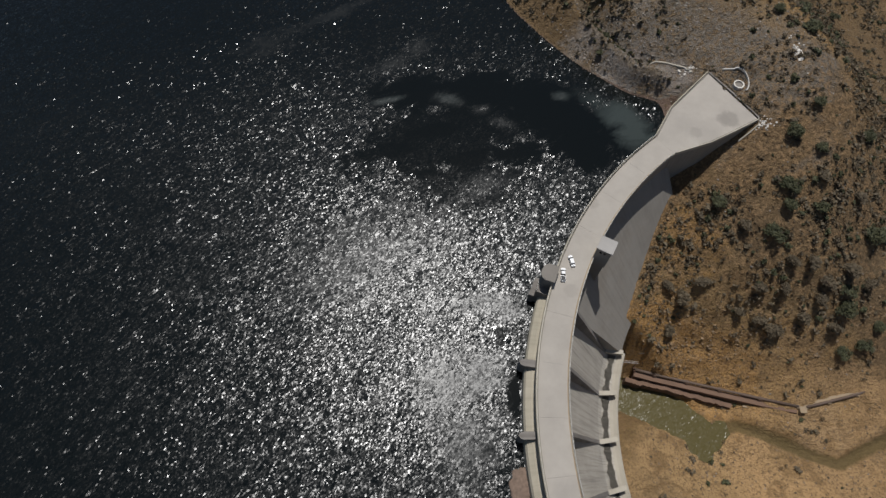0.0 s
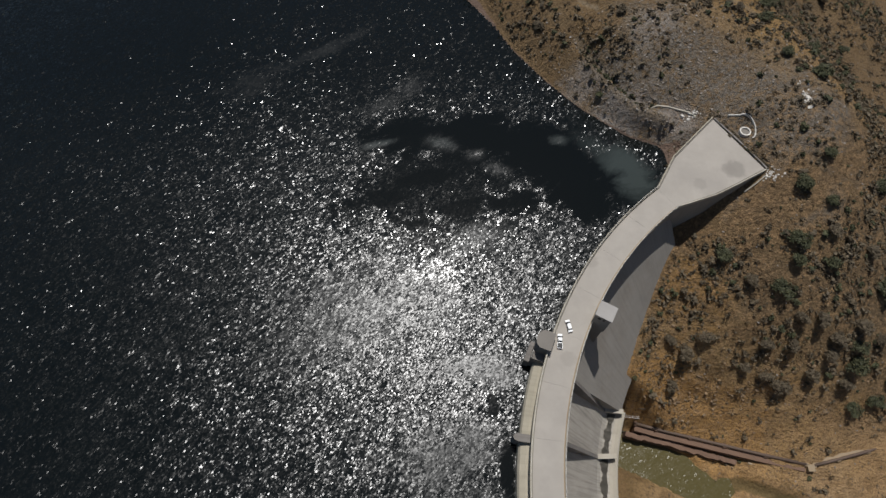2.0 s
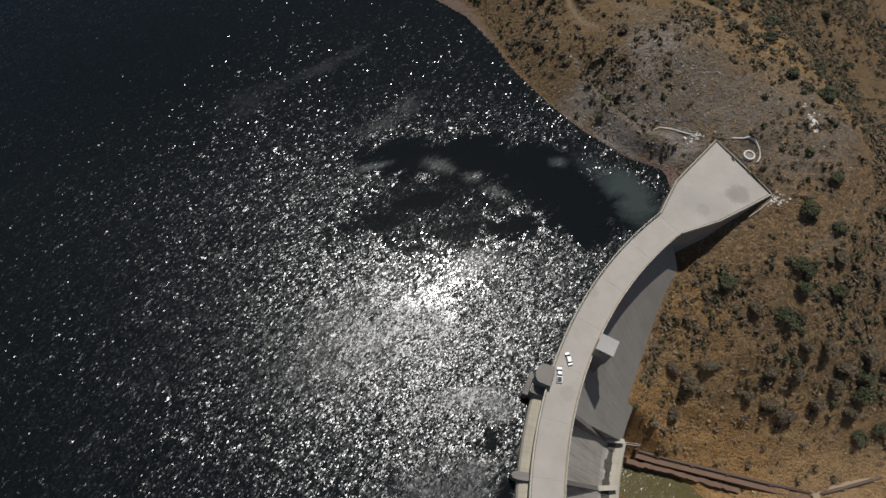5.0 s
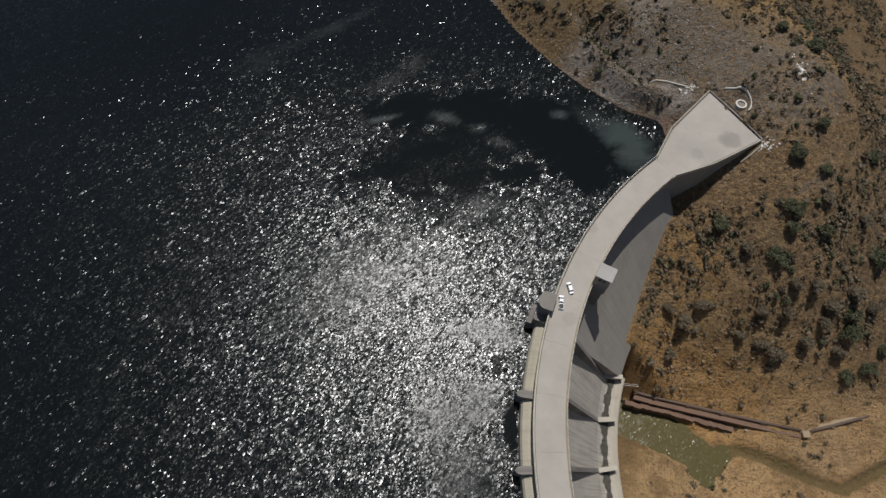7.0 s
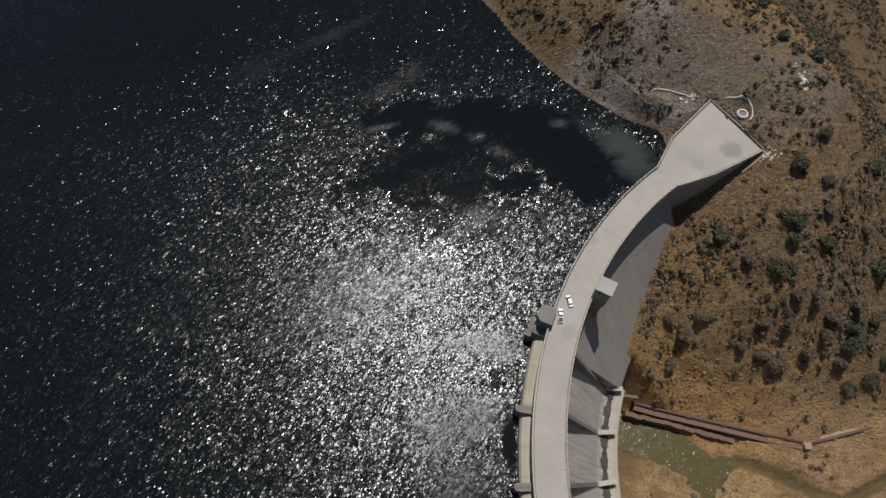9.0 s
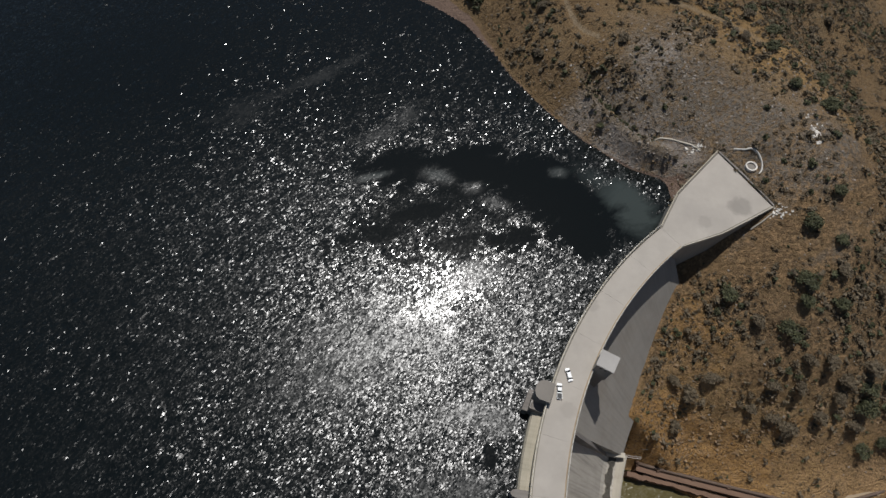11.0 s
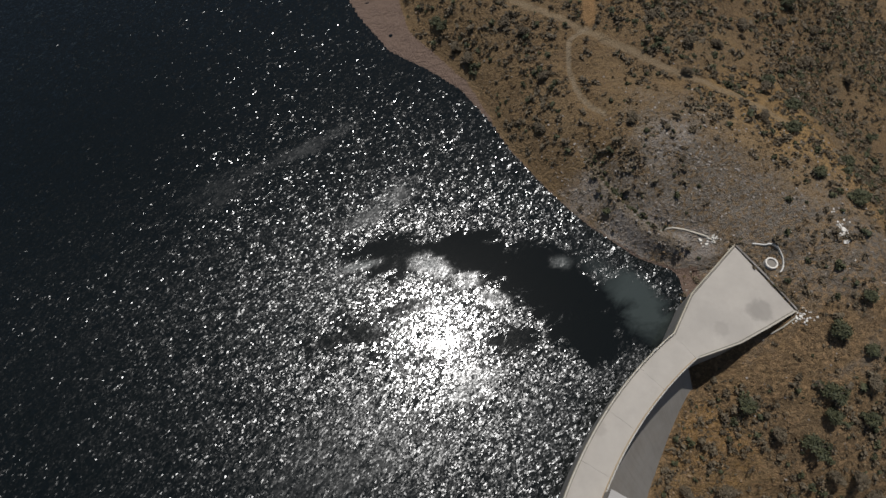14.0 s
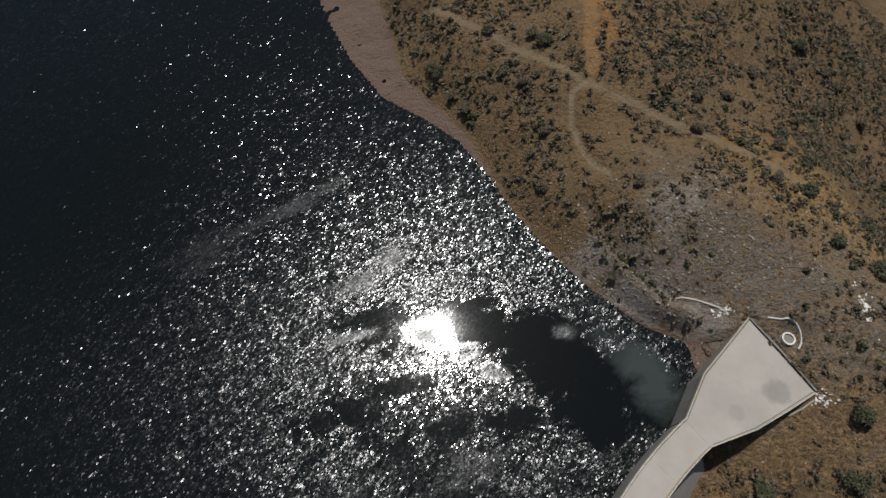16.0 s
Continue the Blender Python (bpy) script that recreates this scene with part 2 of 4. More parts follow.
def ground(x, y, rough=True):
    """The height of the ground."""
    x, y = np.atleast_1d(np.asarray(x, float)), np.atleast_1d(np.asarray(y, float))
    u, v = np.clip((x - 40) / 40, 0, 6), np.clip((y + 20) / 40, 0, 10)
    h = np.zeros(x.shape)
    for j in range(-1, 12):
        for i in range(-1, 8):
            h += cubic(u - i) * cubic(v - j) * SPOTS[min(max(j, 0), 10), min(max(i, 0), 6)]
    d = shore_distance(x, y)
    beach = np.interp(y, (245, 275, 300, 330, 380), (1.5, 6, 13, 24, 30))
    beach = np.where((y < 176) & (x > 88), 9.0, beach)
    rise = np.where(d < beach, d * 0.13, beach * 0.13 + (d - beach) * 1.12)
    k = 2.5
    low = -k * np.log(np.exp(-np.clip(h, -80, 80) / k) + np.exp(-np.clip(rise, -80, 80) / k))
    h = np.where(d > 0, np.where(h > -3, low, np.minimum(h, rise)), np.maximum(-0.5 * np.abs(d) - 0.2, -40))
    if rough:
        land = np.clip(d / 8, 0, 1) * np.where((y < 176) & (x > 88) & (x < 112) & (d < 9), 0.12, 1.0)
        h += land * (1.1 * waver(x, y, 17, 1) + 0.8 * waver(x, y, 6.3, 2) + 0.45 * waver(x, y, 3.3, 3))
        # broken ledges on the steep bank above the stream
        ledge = np.exp(-((y - 74 - 0.12 * (x - 110)) / 12) ** 2) * np.clip((x - 93) / 12, 0, 1) * np.clip((190 - x) / 30, 0, 1)
        h += ledge * (2.6 * np.abs(waver(x + 0.4 * y, y * 2.2, 9, 5)) + 1.2 * waver(x, y * 1.8, 4.2, 6) - 1.0)
        # the cut bench beside the shore and the scarp above it
        b = to_line(x, y, BENCH)
        h = np.where(d > 0, h + np.exp(-(b / 3.2) ** 2) * (13.6 - h) * 0.8, h)
        h -= np.where(d > 0, 2.6 * np.exp(-(to_line(x, y, SCARP) / 1.3) ** 2), 0)
        g = to_line(x, y, GULLY)
        h -= land * 1.2 * np.exp(-(g / 2.0) ** 2)
    # the levelled spot round the tank
    q = np.hypot(x - 128.4, y - 171.3)
    h = h + np.exp(-(q / 5.0) ** 4) * (13.6 - h)
    # the bank that the dam's toe rests on
    phi = np.degrees(np.arctan2(y - DAM_Y, DAM_X - x))
    r = np.hypot(x - DAM_X, y - DAM_Y)
    toe = np.interp(phi, (19, 23, 26.8, 33.4, 39.6, 44, 48, 52.6), (-37, -35.7, -33.7, -30.8, -26.4, -22, -16.5, -9.6))
    toe_r = 136.9 - (3.5 - toe) * 0.70
    bank = toe + 0.4 - 1.0 * np.clip(toe_r - r, 0, None) - 2.2 * np.clip(23 - phi, 0, None) + 0.4 * waver(x, y, 6.1, 14)
    cap = np.where(r > toe_r, toe - 0.3 * (r - toe_r), bank)
    k = 3.0
    soft = k * np.log(np.exp(np.clip(h, -90, 60) / k) + np.exp(np.clip(cap, -90, 60) / k))
    h = np.where((phi > 6) & (phi < 54) & (r < 141) & (r > 60) & ((phi > 21.7) | (r < 105.2)), np.where(cap > h - 9, soft, h), h)
    near = inside(x, y, PAD)
    h = np.where(near & (h > 12.9), 12.9, h)
    p = to_line(x, y, [(84, 56.5), (96, 52), (109, 46.5), (116, 41), (119, 38.5)])
    h = np.where(p < 34, np.minimum(h, -78.5 + (p / 8.6) ** 2 * 3.0 + np.clip(p - 9.5, 0, None) * 1.2 + 0.8 * waver(x, y, 5, 15) + 0.4 * waver(x, y, 2.2, 16)), h)
    s = to_line(x, y, STREAM)
    h = h + np.exp(-(s / 3.0) ** 2) * np.clip(-76.2 - h, -3, 0)
    return h


def make_mesh(name, verts, faces, material, smooth=False):
    me = bpy.data.meshes.new(name)
    me.from_pydata([tuple(v) for v in verts], [], [tuple(f) for f in faces])
    me.update()
    if smooth:
        me.shade_smooth()
    for m in (material if isinstance(material, (list, tuple)) else [material]):
        me.materials.append(m)
    return me


def steps(lo, hi, fine, far):
    mid = list(np.arange(lo, hi + fine / 2, fine))
    left, right, s = [], [], fine
    p, q = mid[0], mid[-1]
    while q - hi < far:
        s *= 1.35
        p, q = p - s, q + s
        left.append(p), right.append(q)
    return np.array(left[::-1] + mid + right)


def ground_material():
    n = Nodes("hillside_soil", 0.95)
    n.bsdf.inputs["Specular IOR Level"].default_value = 0.15
    soil = n.mix(n.ramp(n.noise(0.018, 6, 0.65), (0.36, 0.0), (0.64, 1.0)), (0.215, 0.138, 0.068), (0.165, 0.120, 0.070))
    grey = n.mix(n.ramp(n.noise(0.5, 6, 0.7), (0.35, 0.0), (0.7, 1.0)), (0.133, 0.118, 0.098), (0.238, 0.213, 0.182))
    soil = n.mix(n.ramp(n.noise(0.045, 7, 0.7, warp=0.4), (0.42, 0.0), (0.60, 0.8)), soil, (0.150, 0.100, 0.056))
    for x, y, r, amount in ((108, 200, 30, 0.85), (135, 178, 30, 0.8), (84, 192, 17, 0.85), (100, 222, 16, 0.5), (150, 190, 22, 0.6)):
        soil = n.mix(n.math("MULTIPLY", n.near(x, y, r), amount), soil, grey)
    for x, y, r, c, amount in ((80, 188, 11, (0.29, 0.255, 0.215), 0.8), (66, 206, 8, (0.27, 0.235, 0.195), 0.7), (105, 180, 8, (0.30, 0.265, 0.22), 0.7), (92, 218, 9, (0.27, 0.24, 0.20), 0.6), (120, 78, 24, (0.36, 0.235, 0.105), 0.65), (152, 74, 22, (0.34, 0.23, 0.11), 0.55), (95, 92, 16, (0.33, 0.22, 0.105), 0.55), (76, 300, 8, (0.386, 0.174, 0.050), 0.7), (78, 320, 8, (0.386, 0.174, 0.050), 0.7), (175, 205, 26, (0.366, 0.220, 0.085), 0.7), (140, 235, 30, (0.333, 0.202, 0.075), 0.6),
                               (150, 225, 16, (0.366, 0.229, 0.093), 0.7), (120, 22, 40, (0.50, 0.325, 0.155), 0.8), (170, 10, 50, (0.49, 0.31, 0.15), 0.8), (165, 52, 22, (0.429, 0.266, 0.115), 0.6),
                               (92, 80, 14, (0.452, 0.247, 0.079), 0.8), (110, 64, 18, (0.429, 0.238, 0.085), 0.8), (130, 60, 20, (0.452, 0.256, 0.093), 0.8), (108, 112, 12, (0.345, 0.193, 0.064), 0.6),
                               (82, 42, 12, (0.191, 0.122, 0.051), 0.7), (160, 30, 9, (0.191, 0.122, 0.054), 0.7), (172, 40, 13, (0.408, 0.274, 0.150), 0.6)):
        soil = n.mix(n.math("MULTIPLY", n.near(x, y, r), amount), soil, c)
    # bare rubble and brown silt in the valley, dry tufts with painted shadows and pale straw on the slopes
    low = n.ramp(n.math("MULTIPLY", n.math("SUBTRACT", 62.0, n.axis(1)), 0.06, True), (0.0, 0.0), (1.0, 1.0))
    soil = n.mix(n.math("MULTIPLY", low, n.ramp(n.noise(0.09, 8, 0.72, warp=0.7), (0.50, 0.0), (0.60, 0.75))), soil, (0.235, 0.145, 0.068))
    soil = n.mix(n.math("MULTIPLY", low, n.ramp(n.noise(0.7, 6, 0.75, warp=0.4), (0.57, 0.0), (0.63, 0.6))), soil, (0.16, 0.10, 0.055))
    tuft = n.math("SUBTRACT", 1.0, low)
    north = n.math("MULTIPLY", n.math("SUBTRACT", n.axis(1), 150.0), 0.02, True)
    soil = n.mix(n.math("MULTIPLY", tuft, n.ramp(n.noise(0.55, 5, 0.7, warp=0.5), (0.48, 0.0), (0.58, 0.75))), soil, n.mix(north, (0.375, 0.237, 0.122), (0.215, 0.138, 0.067)))
    # dark specks: the tufts and the shadows they cast, both in the colour
    soil = n.mix(n.math("MULTIPLY", tuft, n.ramp(n.noise(0.75, 3, 0.6, warp=0.3), (0.585, 0.0), (0.63, 0.8))), soil, n.mix(north, (0.105, 0.070, 0.040), (0.062, 0.048, 0.029)))
    speck = n.noise(0.9, 6, 0.75)
    soil = n.mix(n.ramp(speck, (0.50, 0.0), (0.62, 0.7)), soil, (0.128, 0.085, 0.047))
    soil = n.mix(n.ramp(n.noise(2.2, 5, 0.75), (0.56, 0.0), (0.70, 0.6)), soil, (0.338, 0.241, 0.145))
    chips = n.ramp(n.noise(0.9, 6, 0.78), (0.44, 0.15), (0.56, 0.9))
    for x, y, r, amount in ((82, 189, 11, 0.8), (104, 180, 8, 0.8), (66, 205, 7, 0.6), (94, 218, 8, 0.45)):
        soil = n.mix(n.math("MULTIPLY", n.math("MULTIPLY", n.near(x, y, r, 0.4, ragged=2.2), chips), amount), soil, (0.325, 0.285, 0.255))
    for key, c, amount in (("track", (0.25, 0.19, 0.12), 0.6), ("gully", (0.28, 0.225, 0.155), 0.6), ("firebreak", (0.30, 0.175, 0.08), 0.75), ("bench", (0.185, 0.145, 0.10), 0.7), ("stream", (0.135, 0.1, 0.045), 0.85)):
        at = n.tree.nodes.new("ShaderNodeAttribute")
        at.attribute_name = key
        ragged = n.math("MULTIPLY", at.outputs["Fac"], n.math("ADD", n.noise(0.35, 6, 0.75), 0.45))
        soil = n.mix(n.math("MULTIPLY", n.ramp(ragged, (0.38, 0.0), (0.7, 1.0)), amount), soil, c)
    sand = n.mix(n.noise(0.3, 5), (0.154, 0.106, 0.083), (0.192, 0.135, 0.102))
    at = n.tree.nodes.new("ShaderNodeAttribute")
    at.attribute_name = "sand"
    n.colour(n.mix(n.ramp(n.math("ADD", at.outputs["Fac"], n.math("MULTIPLY", n.math("SUBTRACT", n.noise(0.3, 5, 0.65), 0.5), 0.8)), (0.42, 0.0), (0.58, 1.0)), soil, sand))
    rugged = n.math("ADD", n.noise(0.8, 8, 0.75), n.math("MULTIPLY", n.noise(0.22, 6, 0.7, stretch=(1, 1.7, 1), turn=20, warp=1.0), 1.6))
    n.bump(rugged, 1.5, 0.9)
    return n.mat


xs, ys = steps(-70, 290, 1.6, 2600), steps(-40, 400, 1.6, 2600)
gx, gy = np.meshgrid(xs, ys)
gz = ground(gx.ravel(), gy.ravel())
nx, ny = len(xs), len(ys)
quad = np.arange(nx * ny).reshape(ny, nx)
faces = np.stack([quad[:-1, :-1], quad[:-1, 1:], quad[1:, 1:], quad[1:, :-1]], -1).reshape(-1, 4)
me = bpy.data.meshes.new("ground")
me.from_pydata(np.stack([gx.ravel(), gy.ravel(), gz], 1).tolist(), [], faces.tolist())
me.shade_smooth()
wet = shore_distance(gx.ravel(), gy.ravel()) - np.where((gy.ravel() < 176) & (gx.ravel() > 88), 9.0, np.interp(gy.ravel(), (245, 275, 300, 330, 380), (1.0, 5.5, 13, 24, 30)))
shingle = me.attributes.new("sand", "FLOAT", "POINT")
shingle.data.foreach_set("value", np.clip(0.5 - wet / 3.0, 0, 1) * (gy.ravel() > 150))
for key, line, width in (("track", TRACK, 2.4), ("gully", GULLY, 1.3), ("firebreak", FIREBREAK, 3.6), ("bench", BENCH, 2.4), ("stream", STREAM, 3.6)):
    worn = me.attributes.new(key, "FLOAT", "POINT")
    worn.data.foreach_set("value", np.exp(-(to_line(gx.ravel(), gy.ravel(), line) / width) ** 2))
me.materials.append(ground_material())
tagged(new("ground", me), "dry brown hillside soil with tan grass and grey rubble", "ground", kind="structure")


# ---- water ----
def water_material(name, deep, waves, grain, slick=(), grey=(), murk=()):
    """Wind-rippled water; slick and grey are (x, y, half length, half width, turn, amount) on the map."""
    n = Nodes(name, 0.06)
    n.bsdf.inputs["IOR"].default_value = 1.33

    def turned(x, y, turn, sx, sy):
        m = n.tree.nodes.new("ShaderNodeMapping")
        m.vector_type = "TEXTURE"
        m.inputs["Location"].default_value = (x, y, 0)
        m.inputs["Rotation"].default_value = (0, 0, radians(turn))
        m.inputs["Scale"].default_value = (sx, sy, 1)
        n.join(n.place, m.inputs["Vector"])
        return m.outputs[0]

    def facets(size, turn, long):
        """A random tilt for each wavelet, most of them slight and a few steep."""
        v = n.tree.nodes.new("ShaderNodeTexVoronoi")
        v.inputs["Scale"].default_value = 1.0 / size
        n.join(turned(0, 0, turn, long, 1.0), v.inputs["Vector"])
        apart = n.tree.nodes.new("ShaderNodeSeparateXYZ")
        n.join(v.outputs["Color"], apart.inputs[0])
        steep = n.math("ADD", n.math("MULTIPLY", n.math("POWER", apart.outputs[2], 5.0), 1.5), 0.7)
        lean = n.tree.nodes.new("ShaderNodeCombineXYZ")
        for k in (0, 1):
            n.join(n.math("MULTIPLY", n.math("SUBTRACT", apart.outputs[k], 0.5), steep), lean.inputs[k])
        return lean.outputs[0]

    def vector(op, a, b):
        m = n.tree.nodes.new("ShaderNodeVectorMath")
        m.operation = op
        for v, socket in ((a, m.inputs[0]), (b, m.inputs[1])):
            if isinstance(v, tuple):
                socket.default_value = v
            else:
                n.join(v, socket)
        return m.outputs[0]

    tilt = vector("ADD", facets(grain, 52, 1.5), vector("MULTIPLY", facets(grain * 2.3, 48, 2.2), (0.6, 0.6, 0)))
    patch = n.noise(0.02, 5, 0.6, at=turned(0, 0, 28, 2.4, 1.0), warp=0.8)
    gust = n.ramp(patch, (0.30, 0.72), (0.48, 0.95), (0.66, 1.2))
    flat = n.ramp(patch, (0.30, 0.28), (0.5, 0.24))
    frayed = n.math("SUBTRACT", n.noise(0.11, 7, 0.68, at=turned(0, 0, 28, 1.8, 1.0), warp=0.9), 0.5)

    def spot(x, y, rx, ry, turn, soft, ragged):
        size = n.tree.nodes.new("ShaderNodeVectorMath")
        size.operation = "LENGTH"
        flatten = n.tree.nodes.new("ShaderNodeVectorMath")
        flatten.operation = "MULTIPLY"
        flatten.inputs[1].default_value = (1, 1, 0)
        n.join(turned(x, y, turn, rx, ry), flatten.inputs[0])
        n.join(flatten.outputs[0], size.inputs[0])
        q = n.math("ADD", size.outputs["Value"], n.math("MULTIPLY", frayed, ragged))
        r = n.tree.nodes.new("ShaderNodeMapRange")
        r.inputs["From Min"].default_value, r.inputs["From Max"].default_value = 1.0 + soft, 1.0 - soft
        n.join(q, r.inputs["Value"])
        return r.outputs[0]

    lee = n.math("MULTIPLY", n.math("SUBTRACT", n.axis(1), 165.0), 0.018, True)
    gust = n.math("MULTIPLY", gust, n.math("SUBTRACT", 1.0, n.math("MULTIPLY", lee, 0.14)))
    flat = n.mix(lee, flat, (0.17, 0.17, 0.17))
    for x, y, rx, ry, turn, amount in slick:
        near = n.math("MULTIPLY", spot(x, y, rx, ry, turn, 0.22, 3.4), amount)
        gust = n.mix(near, gust, (0.03, 0.03, 0.03))
        flat = n.mix(near, flat, (0.06, 0.06, 0.06))
    for x, y, rx, ry, turn, amount in grey:
        near = n.math("MULTIPLY", spot(x, y, rx, ry, turn, 0.75, 4.2), 0.8)
        gust = n.mix(near, gust, (0.3, 0.3, 0.3))
        flat = n.mix(near, flat, (amount, amount, amount))
    body = deep
    for x, y, rx, ry, turn, amount in murk:
        near = n.math("MULTIPLY", spot(x, y, rx, ry, turn, 0.45, 2.6), amount)
        body = n.mix(near, body, (0.040, 0.049, 0.046))
    n.colour(body)
    scaled = n.tree.nodes.new("ShaderNodeVectorMath")
    scaled.operation = "SCALE"
    n.join(tilt, scaled.inputs[0])
    n.join(n.math("MULTIPLY", gust, waves), scaled.inputs["Scale"])
    n.join(vector("NORMALIZE", vector("ADD", scaled.outputs[0], (0, 0, 1)), (0, 0, 0)), n.bsdf.inputs["Normal"])
    n.join(flat, n.bsdf.inputs["Roughness"])
    return n.mat


def slab(name, outline, z, material):
    bm = bmesh.new()
    f = bm.faces.new([bm.verts.new((x, y, z)) for x, y in outline])
    if f.normal.z < 0:
        f.normal_flip()
    me = bpy.data.meshes.new(name)
    bm.to_mesh(me), bm.free()
    me.materials.append(material)
    return new(name, me)


lake_edge = [(-2600, 2600), (-2600, -2600), (110, -2600), (110, -160)] + [tuple(on_arc(143, d)[:2]) for d in range(-50, 54, 3)]
lake_edge += [(97, 150), (108, 165), (112, 182), (90, 200), (75, 225), (62, 250), (45, 280), (20, 330), (-10, 400), (-300, 1600), (-500, 2600)]
SLICKS = ((82, 158, 17, 11, -45, 1.0), (1, 157, 38, 17, 10, 0.66), (8, 130, 26, 15, 25, 0.58), (52, 166, 24, 17, -38, 1.0), (63, 150, 14, 9, -55, 1.0), (22, 181, 30, 12, -3, 1.0), (-12, 182, 20, 9, 8, 0.9), (36, 148, 10, 7, 30, 0.9),
          (-4, 160, 14, 4, 12, 0.8), (-30, 148, 16, 4, 15, 0.6), (20, 62, 2.4, 5, 10, 0.85), (24, 41, 2.6, 8, 0, 1.0), (13, 22, 3.4, 3, 20, 1.0))
MURK = ((84, 162, 8, 13, 20, 0.9), (76, 170, 14, 5, -38, 0.5), (54, 179, 3.4, 2.4, 0, 0.4), (-26, 178, 6, 1.6, 15, 0.5), (2, 178, 5, 2.4, -15, 0.35))
HAZES = ((-27, 199, 9, 3.5, 25, 0.36), (-13, 211, 9, 4.5, 45, 0.34), (-47, 240, 13, 3, 38, 0.34), (-62, 231, 13, 3, 30, 0.34),
         (-89, 214, 13, 7, 30, 0.34), (2, 178, 7, 3.4, -15, 0.36), (-27, 177.5, 7, 1.8, 15, 0.36), (17, 172, 4, 2.6, 10, 0.36), (26, 164, 5, 2.4, -20, 0.36),
         (54, 179, 3.4, 2.4, 0, 0.36), (18, 131, 8, 5, 20, 0.27), (23.5, 74, 6, 4, 0, 0.36), (12, 52, 7, 5, 10, 0.36), (6, 28, 9, 17, 0, 0.36), (-1, 46, 12, 8, 20, 0.34),
         (-34, 98, 30, 15, 25, 0.31), (10, 77, 11, 3.6, 15, 0.33))
tagged(slab("lake_water", lake_edge, 0.0, water_material("lake_surface", (0.0028, 0.0042, 0.0040), 0.27, 0.43, SLICKS, HAZES, MURK)),
       "dark lake water with wind ripples and sun glitter", "lake", kind="structure")
tagged(slab("pool_water", [(76, 66), (112, 62), (131, 54), (136, 30), (122, 24), (104, 31), (90, 41), (76, 46)], -75.4,
            water_material("pool_surface", (0.085, 0.070, 0.026), 0.2, 0.32)), "shallow green pool below the dam", "pool", kind="structure")


# ---- helpers for things ----
def thing(name, label, category, at=None, group=""):
    ob = new(name)
    ob.empty_display_size = 0.3
    if at is not None:
        ob.matrix_world = at
    return tagged(ob, label, category, group)


def part(name, bm, material, parent, label="", m=None, smooth=False):
    bmesh.ops.recalc_face_normals(bm, faces=bm.faces[:])
    me = bpy.data.meshes.new(name)
    bm.to_mesh(me), bm.free()
    if smooth:
        me.shade_smooth()
    me.materials.append(material)
    ob = new(name, me)
    ob.parent = parent
    if m is not None:
        ob.matrix_local = m
    if label:
        tagged(ob, label)
    return ob


def twin(src, parent, m):
    """Another part on the same mesh."""
    ob = new(src.name.split(".")[0], src.data)
    ob.parent = parent
    ob.matrix_local = m
    return ob


def box(w, d, h, bevel=0.0, z0=0.0, x=0.0, y=0.0):
    bm = bmesh.new()
    bmesh.ops.create_cube(bm, size=1, matrix=Matrix.Translation((x, y, z0 + h / 2)) @ Matrix.Diagonal((w, d, h, 1)))
    if bevel:
        bmesh.ops.bevel(bm, geom=bm.edges[:], offset=bevel, segments=2, affect="EDGES")
    return bm


def prism(outline, z0, z1, bevel=0.0):
    bm = bmesh.new()
    low = [bm.verts.new((x, y, z0)) for x, y in outline]
    top = [bm.verts.new((x, y, z1)) for x, y in outline]
    k = len(outline)
    bm.faces.new(low), bm.faces.new(top)
    for i in range(k):
        bm.faces.new((low[i], low[(i + 1) % k], top[(i + 1) % k], top[i]))
    if bevel:
        bmesh.ops.bevel(bm, geom=[e for e in bm.edges if e.verts[0].co.z == e.verts[1].co.z == z1], offset=bevel, segments=1, affect="EDGES")
    return bm


def sweep(profile, d0, d1, n, skew=0.0):
    """A solid with the section profile (radius, height), turned round the dam's centre from d0 to d1 degrees."""
    bm = bmesh.new()
    rings = []
    for i in range(n + 1):
        d = d0 + (d1 - d0) * i / n
        rings.append([bm.verts.new(on_arc(r, d + skew * max(0.0, 136.9 - r) / 29.1 * (1 - i / n), z)) for r, z in profile])
    k = len(profile)
    for a, b in zip(rings[:-1], rings[1:]):
        for i in range(k):
            bm.faces.new((a[i], a[(i + 1) % k], b[(i + 1) % k], b[i]))
    bm.faces.new(rings[0]), bm.faces.new(rings[-1][::-1])
    return bm


def tube(points, radius, sides=8):
    bm = bmesh.new()
    rings = []
    for i, p in enumerate(points):
        p = Vector(p)
        way = (Vector(points[min(i + 1, len(points) - 1)]) - Vector(points[max(i - 1, 0)])).normalized()
        side = way.cross(Vector((0, 0, 1))).normalized()
        up = side.cross(way)
        rings.append([bm.verts.new(p + radius * (math.cos(t) * side + math.sin(t) * up)) for t in [2 * math.pi * j / sides for j in range(sides)]])
    for a, b in zip(rings[:-1], rings[1:]):
        for i in range(sides):
            bm.faces.new((a[i], a[(i + 1) % sides], b[(i + 1) % sides], b[i]))
    bm.faces.new(rings[0]), bm.faces.new(rings[-1])
    return bm


